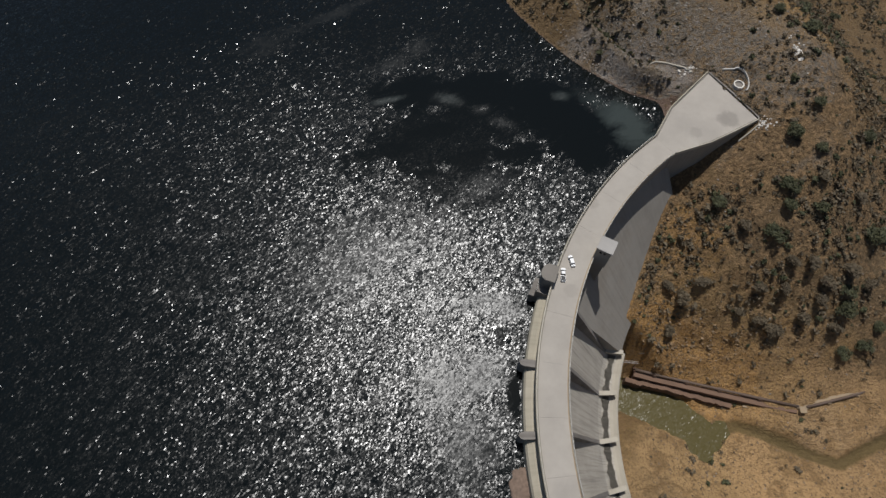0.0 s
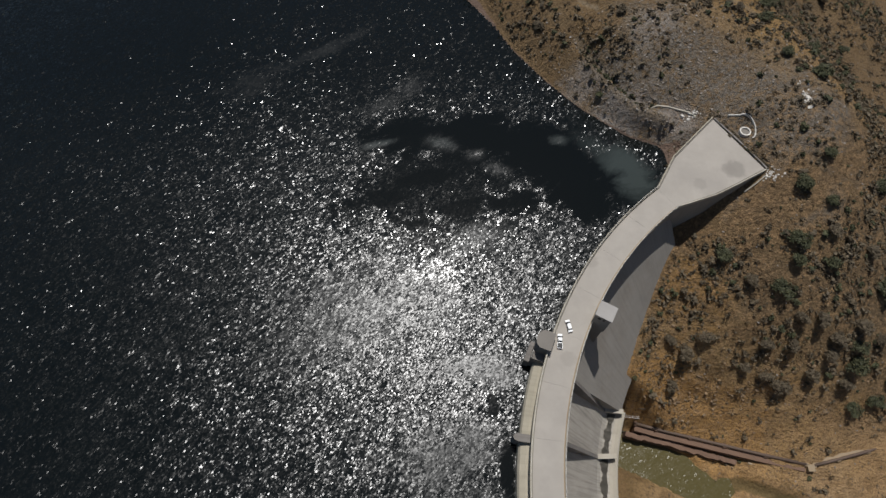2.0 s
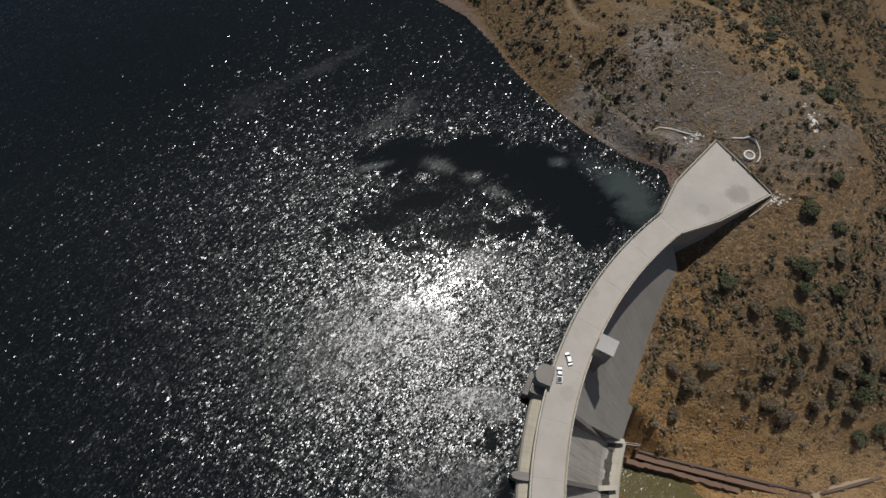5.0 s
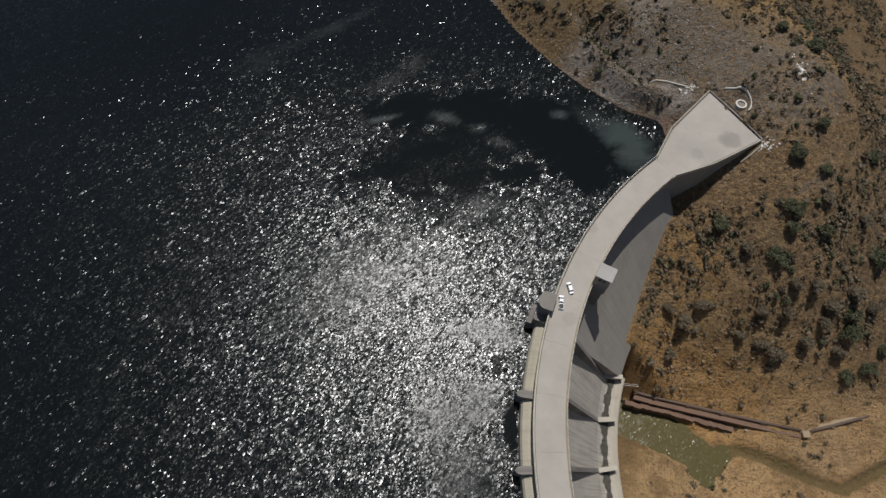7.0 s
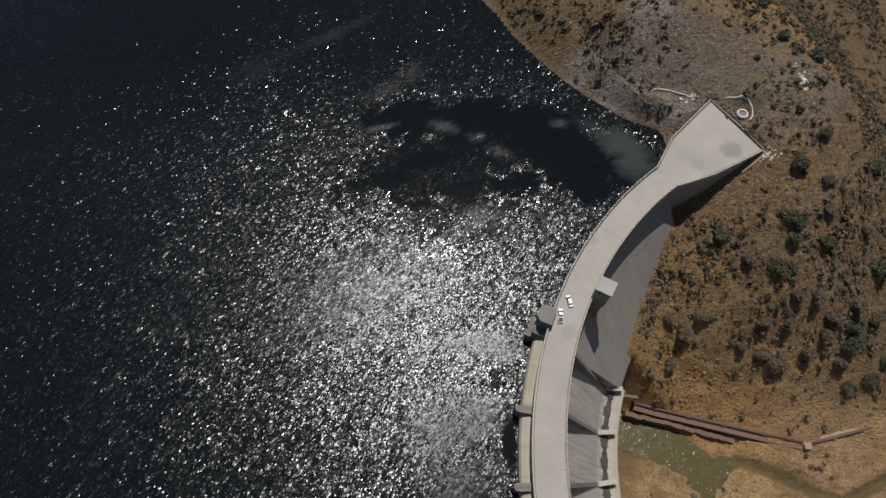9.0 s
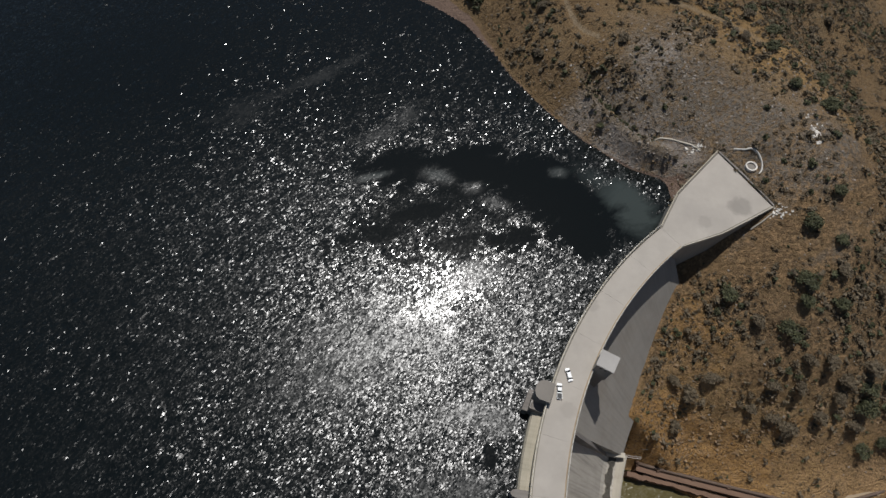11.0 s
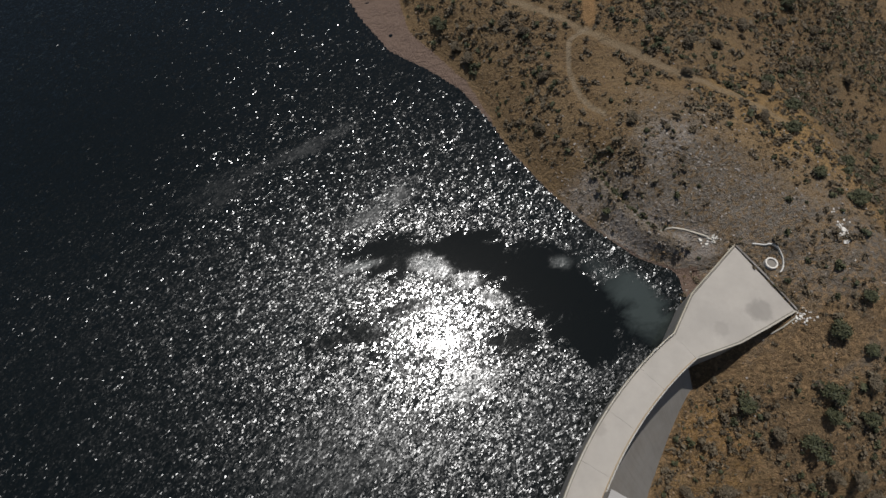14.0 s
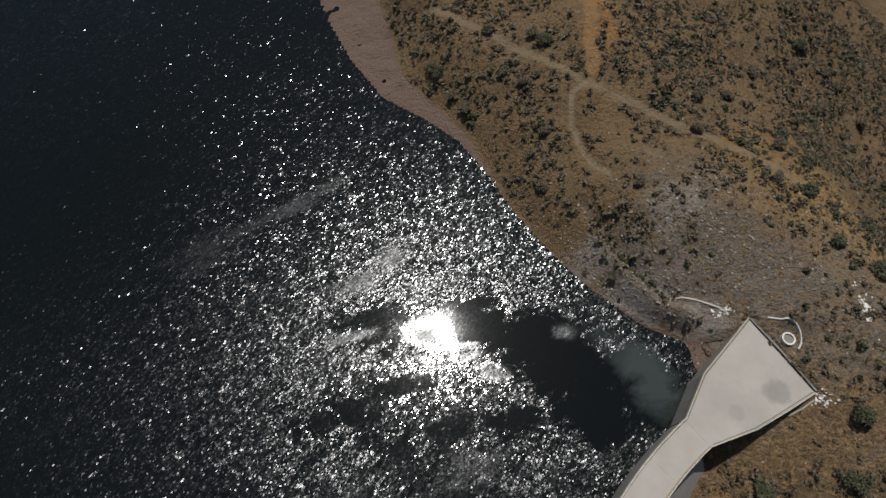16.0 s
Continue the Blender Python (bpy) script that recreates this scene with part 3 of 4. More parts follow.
# ---- the dam ----
dam = thing("dam", "curved concrete gravity dam with a pale road on its crest", "dam")
WALLS = (18.05, 9.0, -0.4, -9.4, -18.5)      # bearings of the piers and training walls
FAN = (3.6, 2.9, 2.2, 1.4, 0.6)
body = [(147.0, 13.2), (147.0, -84), (107.8, -84), (107.8, -38.1), (136.9, 3.5), (136.9, 13.2)]
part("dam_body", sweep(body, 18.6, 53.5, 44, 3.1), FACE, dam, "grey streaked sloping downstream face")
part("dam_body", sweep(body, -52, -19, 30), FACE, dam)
crest = [(150.8, -70), (150.8, 5.0), (150.2, 6.2), (148.3, 7.2), (145.5, 7.8), (143, 7.3), (143, -70)]
ogee = [(143.2, -70), (143.2, 7.25), (142, 7.0), (139, 4.6), (136, 0.0), (114.5, -37.6), (112.6, -39.8), (110.6, -40.8), (108.6, -41.0)]
for i in range(4):
    a, b = WALLS[i + 1], WALLS[i]
    part("spillway_chute", sweep(ogee + [(108.6, -84)], a - 0.6, b + 0.6 + (2.6 if i == 0 else 0.6), 14), CHUTE, dam, "stained grey spillway chute")
    part("spillway_crest", sweep(crest, a + 0.5, b + (1.3 if i == 0 else -0.5), 12), CREST, dam, "sunlit beige spillway crest")
    part("flip_lip", sweep([(108.8, -84), (108.8, -40.9), (107.6, -40.4), (106.2, -39.4), (105.6, -39.9), (105.6, -84)], a + 1, b + 4, 14), LIP, dam, "pale flip lip")
for i in range(4):
    # dried silt lying in the bucket
    bm = bmesh.new()
    a, b = WALLS[i + 1] + 2.2, WALLS[i] + 3.2
    left, right = [], []
    for k in range(29):
        d = a + (b - a) * k / 28
        w = 0.9 + 0.55 * math.sin(0.55 * k + 2 * i) + 0.25 * math.sin(1.7 * k + i)
        left.append(bm.verts.new(on_arc(111.4 + w, d, -40.2 + 0.9 * w)))
        right.append(bm.verts.new(on_arc(109.9 - 0.4 * w, d, -40.85)))
    for k in range(28):
        bm.faces.new((left[k], left[k + 1], right[k + 1], right[k]))
    bmesh.ops.solidify(bm, geom=bm.faces[:], thickness=-0.06)
    part("silt", bm, DAMP, dam, "dark dried silt in the bucket")
for d, f in zip(WALLS, FAN):
    # the pier under the road, with a rounded nose in the lake
    def flat(r, w, d=d):
        p = on_arc(r, d)
        s = Vector((math.sin(radians(d)), math.cos(radians(d)), 0))
        return tuple((p + s * w)[:2])
    nose = [flat(136.5, -1.3), flat(136.5, 1.3), flat(151.4, 1.3), flat(152.7, 0.9), flat(153.3, 0.0), flat(152.7, -0.9), flat(151.4, -1.3)]
    if d < 18:
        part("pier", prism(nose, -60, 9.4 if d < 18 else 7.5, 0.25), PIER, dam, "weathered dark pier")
    # the training wall down the chute
    top, end = on_arc(137.2, d), on_arc(107.6, d + f)
    way = (end - top).normalized()
    side = Vector((-way.y, way.x, 0)) * 0.75
    long = (end - top).length
    sect = [(0, 12.0), (1.2, 10.5), (long - 8.0, -35.4), (long - 6.8, -36.6), (long, -36.8), (long, -60), (0, -30)]
    bm = bmesh.new()
    rows = [[bm.verts.new(top + way * s + side * k + Vector((0, 0, z))) for s, z in sect] for k in (-1, 1)]
    bm.faces.new(rows[0]), bm.faces.new(rows[1])
    for i in range(len(sect)):
        j = (i + 1) % len(sect)
        bm.faces.new((rows[0][i], rows[0][j], rows[1][j], rows[1][i]))
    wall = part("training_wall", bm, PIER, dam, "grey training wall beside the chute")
    bm = bmesh.new()
    cap = [[bm.verts.new(top + way * q + side * k * 1.25 + Vector((0, 0, z))) for q, z in ((long - 7.4, -36.9), (long - 7.4, -36.1), (long + 0.3, -36.3), (long + 0.3, -37.2))] for k in (-1, 1)]
    bm.faces.new(cap[0]), bm.faces.new(cap[1])
    for i in range(4):
        j = (i + 1) % 4
        bm.faces.new((cap[0][i], cap[0][j], cap[1][j], cap[1][i]))
    part("cap", bm, LIP, wall, "pale concrete cap")
for d0 in np.arange(-50, 53, 7.37):
    d1 = min(d0 + 7.37, 52.75) - 0.012
    part("road_slab", sweep([(147.2, 13.2), (147.2, 14.1), (136.7, 14.1), (136.7, 13.2)], d0, d1, 10), ROAD, dam, "pale sun-bleached concrete road")
part("kerb", sweep([(147.75, 13.0), (147.75, 15.05), (147.2, 15.05), (147.2, 13.0)], -50, 52.9, 110), CREST, dam, "low concrete kerb")
part("kerb", sweep([(136.7, 13.0), (136.7, 14.4), (136.3, 14.4), (136.3, 13.0)], -50, 52.8, 110), LIP, dam)
part("gutter", sweep([(147.2, 14.0), (147.2, 14.112), (146.86, 14.112), (146.86, 14.0)], -50, 52.7, 110), DAMP, dam, "dark dirt along the kerb")
part("gutter", sweep([(137.0, 14.0), (137.0, 14.112), (136.7, 14.112), (136.7, 14.0)], -50, 52.7, 110), TAN_LEDGE, dam, "brown dirt along the kerb")
block = None
for d in np.arange(-12, 52.4, 0.95):
    m = Matrix.Translation(on_arc(136.5, d, 14.4)) @ pose(0, 0, 0, 0, 0, -d)
    block = twin(block, dam, m) if block else part("kerb_block", box(0.42, 1.55, 0.55, 0.05), LIP, dam, "pale concrete kerb block", m)

for r, h0, every in ((147.48, 15.05, 1.05), (136.5, 14.95, 0.95)):
    rail = thing("guard_rail", "thin pale guard rail along the crest road", "railing", group="guard rails")
    first = None
    for d in np.arange(-11, 53, every):
        m = Matrix.Translation(on_arc(r, d, h0)) @ pose(0, 0, 0, 0, 0, -d)
        first = twin(first, rail, m) if first else part("post", box(0.2, 0.2, 0.6, 0.03), RAILING, rail, "", m)
    for z in (0.3, 0.58):
        part("rail", sweep([(r + 0.05, h0 + z), (r + 0.05, h0 + z - 0.09), (r - 0.05, h0 + z - 0.09), (r - 0.05, h0 + z)], -12, 53, 90), RAILING, rail)

# the wide apron at the abutment
apron = thing("apron", "wide pale concrete turning apron at the end of the dam", "apron")
part("slab", prism(PAD, 12.9, 14.1), ROAD, apron)
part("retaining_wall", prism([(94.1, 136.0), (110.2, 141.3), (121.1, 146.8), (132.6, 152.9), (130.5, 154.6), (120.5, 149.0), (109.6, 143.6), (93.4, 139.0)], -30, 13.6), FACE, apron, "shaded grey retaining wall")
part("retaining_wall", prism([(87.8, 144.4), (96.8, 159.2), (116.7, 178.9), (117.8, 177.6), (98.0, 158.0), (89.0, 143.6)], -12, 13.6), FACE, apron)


def along(points, w, z0, z1):
    """A low wall of the width w along a line on the map."""
    bm = bmesh.new()
    rows = []
    for i, p in enumerate(points):
        p = Vector((*p, 0))
        way = (Vector((*points[min(i + 1, len(points) - 1)], 0)) - Vector((*points[max(i - 1, 0)], 0))).normalized()
        s = Vector((-way.y, way.x, 0)) * w / 2
        a = z0 if isinstance(z0, (int, float)) else z0[i]
        b = z1 if isinstance(z1, (int, float)) else z1[i]
        rows.append([bm.verts.new(p + k + Vector((0, 0, z))) for k, z in ((s, a), (s, b), (-s, b), (-s, a))])
    for a, b in zip(rows[:-1], rows[1:]):
        for i in range(4):
            bm.faces.new((a[i], a[(i + 1) % 4], b[(i + 1) % 4], b[i]))
    bm.faces.new(rows[0]), bm.faces.new(rows[-1])
    return bm


part("parapet", along([(87.6, 144.4), (96.7, 159.4), (116.6, 179.1)], 0.4, 13.0, 15.0), CREST, apron, "low concrete parapet")
part("gutter", along([(88.2, 144.2), (97.2, 159.0), (116.9, 178.5)], 0.36, 14.0, 14.113), DAMP, apron, "dark dirt along the parapet")
part("gutter", along([(95.0, 136.5), (110.0, 141.6), (120.9, 147.1), (132.0, 153.0)], 0.3, 14.0, 14.113), DAMP, apron)
part("parapet", along([(94.2, 135.8), (110.3, 141.1), (121.2, 146.6), (132.7, 152.7)], 0.4, 13.0, 14.9), LIP, apron)

# the intake tower on the lake side
tower = thing("intake_tower", "round-fronted concrete intake tower with a flat tan roof", "tower", Matrix.Translation(on_arc(149.6, 21.4)) @ pose(0, 0, 0, 0, 0, -21.4))


def rounded(w, d, k=10, bulge=1.0):
    """An outline w by d, square at +x and round at -x."""
    pts = [(w / 2, -d / 2), (w / 2, d / 2)]
    for i in range(k + 1):
        t = math.pi / 2 + math.pi * i / k
        pts.append((-w / 2 + w * 0.42 + w * 0.42 * math.cos(t) * bulge, d / 2 * math.sin(t)))
    return pts


part("shaft", prism(rounded(5.2, 6.0), -60, 17.2), PIER, tower)
part("roof", prism(rounded(5.9, 6.7), 17.2, 17.9, 0.12), ROOF_TAN, tower, "flat tan concrete roof")
part("landing", prism([(-2.6, -5.6), (2.2, -5.6), (2.2, -2.6), (-2.6, -2.6)], -60, 10.2, 0.1), PIER, tower, "dark lower landing")
part("landing", prism([(-4.6, -6.2), (-2.6, -6.2), (-2.6, 1.5), (-4.2, 1.5)], -60, 6.5, 0.1), PIER, tower)
for y in (-5.5, -4.2, -2.8):
    part("post", box(0.12, 0.12, 1.1, 0, 10.2, -2.45, y), RAILING, tower)
part("handrail", box(0.1, 3.0, 0.1, 0, 11.2, -2.45, -4.1), RAILING, tower)

# the lift house on the downstream edge
hut = thing("lift_house", "square lift house with a pale flat roof, on the crest edge", "building", Matrix.Translation((58.4, 90.0, 0)) @ pose(0, 0, 0, 0, 0, -29))
part("roof", box(6.2, 5.9, 0.5, 0.08, 22.3), ROOF_GREY, hut, "pale flat concrete roof")
part("walls", box(5.5, 5.2, 11.7, 0.05, 10.6), FACE, hut)
part("shaft", box(4.6, 4.2, 60, 0.05, -49), FACE, hut, "lift shaft down the dam face")
for x in (-1.0, 0.6):
    part("window", box(0.9, 0.12, 1.3, 0.02, 19.6, x, -2.6), DARK_GLASS, hut, "small dark window")


# ---- cars on the road ----
def car(label, at, pickup=False):
    ob = thing("pickup_truck" if pickup else "sedan_car", label, "pickup" if pickup else "car", at, "cars on the dam")
    L, W = (5.3, 1.85) if pickup else (4.5, 1.76)
    bm = box(L, W, 0.62, 0.12, 0.38)
    for v in bm.verts:
        if v.co.x > L / 2 - 0.6 and v.co.z > 0.7:
            v.co.z -= 0.14
        if abs(v.co.x) > L / 2 - 0.3:
            v.co.y *= 0.9
    part("body", bm, WHITE_PAINT, ob, "white painted body")
    x0, x1 = (-0.35, 1.35) if pickup else (-1.55, 0.95)
    cabin = bmesh.new()
    low = [cabin.verts.new(p) for p in ((x0 - 0.1, -W / 2 + 0.1, 0.95), (x1 + 0.45, -W / 2 + 0.1, 0.92), (x1 + 0.45, W / 2 - 0.1, 0.92), (x0 - 0.1, W / 2 - 0.1, 0.95))]
    top = [cabin.verts.new(p) for p in ((x0 + 0.35, -W / 2 + 0.26, 1.46), (x1 - 0.25, -W / 2 + 0.26, 1.46), (x1 - 0.25, W / 2 - 0.26, 1.46), (x0 + 0.35, W / 2 - 0.26, 1.46))]
    cabin.faces.new(low), cabin.faces.new(top)
    for i in range(4):
        cabin.faces.new((low[i], low[(i + 1) % 4], top[(i + 1) % 4], top[i]))
    part("windows", cabin, DARK_GLASS, ob, "dark tinted glass")
    part("roof_panel", box(x1 - x0 - 0.58, W - 0.5, 0.05, 0.02, 1.45, (x0 + x1) / 2 + 0.05, 0), WHITE_PAINT, ob)
    if pickup:
        part("cargo_bed", box(1.75, W - 0.35, 0.06, 0.01, 0.98, -1.62, 0), BED, ob, "dark open cargo bed")
        for y in (-W / 2 + 0.07, W / 2 - 0.07):
            part("bed_side", box(1.9, 0.1, 0.25, 0.02, 0.95, -1.62, y), WHITE_PAINT, ob)
    for x in (L / 2 - 0.85, -L / 2 + 0.9):
        for y in (-W / 2 + 0.12, W / 2 - 0.12):
            bm = bmesh.new()
            bmesh.ops.create_cone(bm, cap_ends=True, segments=18, radius1=0.34, radius2=0.34, depth=0.24, matrix=Matrix.Translation((x, y, 0.34)) @ pose(0, 0, 0, 90))
            wheel = part("wheel", bm, RUBBER, ob)
            bm = bmesh.new()
            bmesh.ops.create_cone(bm, cap_ends=True, segments=14, radius1=0.2, radius2=0.2, depth=0.26, matrix=Matrix.Translation((x, y, 0.34)) @ pose(0, 0, 0, 90))
            part("rim", bm, RIM, wheel)
    for y in (-W / 2 + 0.3, W / 2 - 0.3):
        part("headlight", box(0.1, 0.34, 0.16, 0.03, 0.62, L / 2 - 0.04, y), LAMP_CLEAR, ob)
        part("tail_light", box(0.08, 0.3, 0.16, 0.03, 0.7, -L / 2 + 0.03, y), LAMP_RED, ob)
    return ob


car("white sedan parked askew on the crest road", pose(46.7, 87.5, ROAD_Z, 0, 0, 101))
car("white pickup parked beside the intake tower", pose(43.0, 82.0, ROAD_Z, 0, 0, 84), True)


# ---- tank, rubble and paths beside the apron ----
def height_at(x, y):
    return float(ground(x, y)[0])


def ring(r0, r1, z0, z1, k=40):
    bm = bmesh.new()
    loops = []
    for i in range(k):
        t = 2 * math.pi * i / k
        loops.append([bm.verts.new((r * math.cos(t), r * math.sin(t), z)) for r, z in ((r0, z0), (r1, z0), (r1, z1), (r0, z1))])
    for a, b in zip(loops, loops[1:] + loops[:1]):
        for i in range(4):
            bm.faces.new((a[i], a[(i + 1) % 4], b[(i + 1) % 4], b[i]))
    return bm


tank = thing("round_tank", "round masonry tank with a white rim", "tank", Matrix.Translation((128.4, 171.3, 0)))
part("tank_wall", ring(1.75, 2.3, 9, 15.3), WHITE_STONE, tank, "white rim")
part("tank_floor", prism([(1.8 * math.cos(t), 1.8 * math.sin(t)) for t in np.linspace(0, 2 * math.pi, 32, False)], 9, 14.6), ROOF_TAN, tank, "dry tan tank floor")
curb = [(122.3 + 0 * k, 178.6) for k in range(1)] + [(127.4 + 5.0 * math.cos(t), 172.0 + 5.6 * math.sin(t)) for t in np.linspace(radians(105), radians(-55), 14)]
bend = thing("curved_curb", "thin pale curb curving round the tank", "curb")
part("curb", along(curb, 0.45, [height_at(*p) - 1.5 for p in curb], [height_at(*p) + 0.55 for p in curb]), RAILING, bend)
edge = thing("edge_wall", "low rough wall along the apron's landward edge", "wall")
line = [(117.4, 179.0), (121.0, 173.4), (125.2, 167.0), (129.6, 159.8), (133.2, 153.4)]
part("stone_wall", along(line, 0.7, 11.5, 14.5), PIER, edge)
drain = thing("drain", "narrow pale concrete drain below the apron wall", "drain")
line = [(132.4, 150.6), (129.0, 148.2), (125.5, 146.4)]
part("channel", along(line, 0.5, [height_at(*p) - 1.0 for p in line], [height_at(*p) + 0.7 for p in line]), LIP, drain)
path = thing("stone_path", "rough pale stone path curving beside the bench", "path")
line = [(92.5, 188.6), (96, 188.2), (100.5, 187.0), (104.5, 185.6), (108, 184.0), (111, 181.6)]
part("paving", along(line, 0.65, [height_at(*p) - 1.0 for p in line], [height_at(*p) + 0.3 for p in line]), LIP, path)

# ---- silt against the spillway ----
MUD = plain("brown_silt", (0.17, 0.12, 0.09), 0.95, 0, 0.3, 0.8)
silt = thing("silt_bank", "low brown silt bank against the dam in the lake", "silt bank", Matrix.Translation((25.2, 11.0, 0)))
bm = bmesh.new()
bmesh.ops.create_icosphere(bm, subdivisions=4, radius=1.0)
for v in bm.verts:
    k = 1 + 0.35 * noise.noise(v.co * 1.7) + 0.12 * noise.noise(v.co * 5.0)
    v.co = Vector((v.co.x * 4.4 * k, v.co.y * 5.6 * k, v.co.z * 1.3 * k - 0.35))
part("bank", bm, MUD, silt, "", None, True)

# ---- canal, bank and walkway below the dam ----
canal = thing("pipeline", "long rusty-brown pipe on a ledge above the stream bed", "pipeline")
runs = [(91.0, 66.6), (100, 64.0), (115, 60.3), (130, 56.6), (148, 52.2), (165.0, 48.4)]
part("pipe", tube([(x, y, -66.6) for x, y in runs], 0.75, 10), PIPE_STEEL, canal, "dark rusty pipe", smooth=True)
runs2 = [(168.5, 47.9), (180, 50.4), (194.6, 53.8), (206, 57.8), (216, 61.0)]
part("pipe", tube([(x, y, -66.6) for x, y in runs2], 0.7, 10), PIPE_STEEL, canal, "", smooth=True)
part("ledge", along([(x - 0.4, y - 1.8) for x, y in runs], 2.6, -78, -67.7), RED_BANK, canal, "red-brown masonry ledge")
part("ledge", along([(x + 0.3, y + 1.5) for x, y in runs2], 1.6, -74, -66.6), TAN_LEDGE, canal, "tan masonry ledge")
for i, (x, y) in enumerate(runs + runs2):
    part("saddle", box(1.6, 1.9, 2.0, 0.1, -68.3, x, y), TAN_LEDGE if i > 4 else RED_BANK, canal)
part("valve_box", box(3.2, 3.0, 2.4, 0.1, -68.6, 166.8, 46.8), TAN_LEDGE, canal, "tan concrete valve box")
bank = thing("earth_bank", "ragged red-brown earth and stone bank above the pool", "bank")
rng = np.random.RandomState(77)
for row, (off, top, wide) in enumerate(((0.2, -69.4, 2.2),)):
    line = [(x, float(np.interp(x, (87, 99.7, 110.7, 119.3, 136), (61.9, 59.4, 56.4, 54.1, 49.7))) + off + rng.uniform(-0.5, 0.5)) for x in np.arange(86.6, 136 - 12 * row, 1.7)]
    part("bank_wall", along(line, wide, -82, [top - 0.06 * i + rng.uniform(-0.35, 0.35) for i in range(len(line))]), RED_BANK, bank)
low = thing("low_wall", "low tan masonry wall below the pipeline", "wall")
part("masonry", along([(141, 49.4), (156.2, 46.6), (167.8, 43.8)], 0.9, -78, -70.4), TAN_LEDGE, low)
walkway = thing("walkway", "narrow steel walkway from the spillway lip to the bank", "walkway")
part("deck", along([(73.5, 70.0), (82, 69.2), (91, 68.0)], 0.9, -61.0, -60.7), PIPE_STEEL, walkway)
for s in (-0.42, 0.42):
    part("handrail", along([(73.5, 70.0 + s), (82, 69.2 + s), (91, 68.0 + s)], 0.09, -59.8, -59.7), RAILING, walkway)
for x, y in ((75, 69.9), (79, 69.5), (83, 69.1), (87, 68.5), (90.6, 68.0)):
    part("leg", box(0.2, 0.2, 12, 0, -72, x, y), PIPE_STEEL, walkway)
mast = thing("utility_pole", "dark utility pole with a crossarm on the bank", "pole")
part("pole", tube([(91.2, 71.0, -66), (91.2, 71.0, -53)], 0.2, 8), TIMBER, mast)
part("crossarm", box(2.6, 0.18, 0.18, 0, -54.2, 91.2, 71.0), TIMBER, mast)


# ---- plants ----
def cards(rng, centres, radii, count, size, squash=0.8):
    """Small leaf faces scattered through lumps."""
    verts, faces = [], []
    for (cx, cy, cz), r in zip(centres, radii):
        k = max(6, int(count * (r / max(radii)) ** 2))
        u = rng.normal(size=(k, 3))
        u /= np.linalg.norm(u, axis=1)[:, None]
        p = np.array((cx, cy, cz)) + u * r * rng.uniform(0.45, 1.05, (k, 1)) * (1, 1, squash)
        a = rng.normal(size=(k, 3)) + 0.6 * u
        a /= np.linalg.norm(a, axis=1)[:, None]
        b = np.cross(a, u + 0.4 * rng.normal(size=(k, 3)))
        b /= np.linalg.norm(b, axis=1)[:, None] + 1e-6
        s = size * rng.uniform(0.6, 1.4, (k, 1))
        n0 = sum(len(v) for v in verts)
        q = np.stack([p - a * s, p + b * s * 0.6, p + a * s, p - b * s * 0.6], 1).reshape(-1, 3)
        verts.append(q)
        faces.append(n0 + np.arange(k * 4).reshape(k, 4))
    return np.concatenate(verts), np.concatenate(faces)


def tree(seed, material, label, lumps=9):
    """A low spreading tree, one unit across."""
    rng = np.random.RandomState(seed)
    ob = thing("tree", label, "tree", group="hillside trees")
    bm = tube([(0, 0, -0.25), (0.01, 0.0, 0.12), (-0.02, 0.02, 0.32)], 0.045, 7)
    for v in bm.verts:
        if v.co.z > 0.2:
            v.co.x, v.co.y = v.co.x * 0.6, v.co.y * 0.6
    trunk = part("trunk", bm, BARK, ob)
    cs, rs = [], []
    for i in range(lumps):
        t, q = rng.uniform(0, 2 * math.pi), rng.uniform(0.05, 0.34)
        c = (q * math.cos(t), q * math.sin(t), rng.uniform(0.26, 0.58))
        cs.append(c)
        rs.append(rng.uniform(0.14, 0.26))
        if i < 5:
            part("limb", tube([(-0.01, 0.01, 0.22), (c[0] * 0.5, c[1] * 0.5, 0.22 + (c[2] - 0.22) * 0.6), c], 0.018, 5), BARK, trunk)
    v, f = cards(rng, cs, rs, 260, 0.04)
    me = make_mesh("crown", v, f, material)
    crown = new("crown", me)
    crown.parent = ob
    return ob


KINDS = [tree(11, LEAF_GREEN, "dark olive-green tree on the dry slope"), tree(12, LEAF_GREEN, "dark olive-green tree on the dry slope", 11),
         tree(13, LEAF_GREY, "grey leafless bushy tree on the dry slope"), tree(14, LEAF_GREY, "grey leafless bushy tree on the dry slope", 12)]
SPOT_TREES = [(117, 124, 7.1, 0), (144, 125, 8.4, 1), (144, 119, 7.3, 0), (140, 109, 9, 1), (157, 118, 6.9, 0), (157, 128, 6.3, 3), (177, 124, 6.1, 3), (188, 113, 10.7, 0)]
SPOT_TREES += [(176, 98, 8.6, 3), (178, 85, 10.7, 0), (137, 92, 6.3, 3), (148, 91, 6.4, 2), (113, 96, 7.2, 2), (106, 91, 8.4, 3), (100, 96, 6.6, 2), (103, 80, 6.4, 3)]
more = ((156, 138), (158, 192), (155, 156), (146, 145), (184, 150), (196, 114), (145, 226), (166, 212), (148, 202), (134, 230), (224, 261), (5, 299), (19, 280), (13, 288), (53, 302), (48, 307),
        (50, 259), (48, 236), (191, 294), (147, 257), (147, 294), (179, 320), (35, 289), (43, 282), (28, 311), (97, 283), (108, 253))
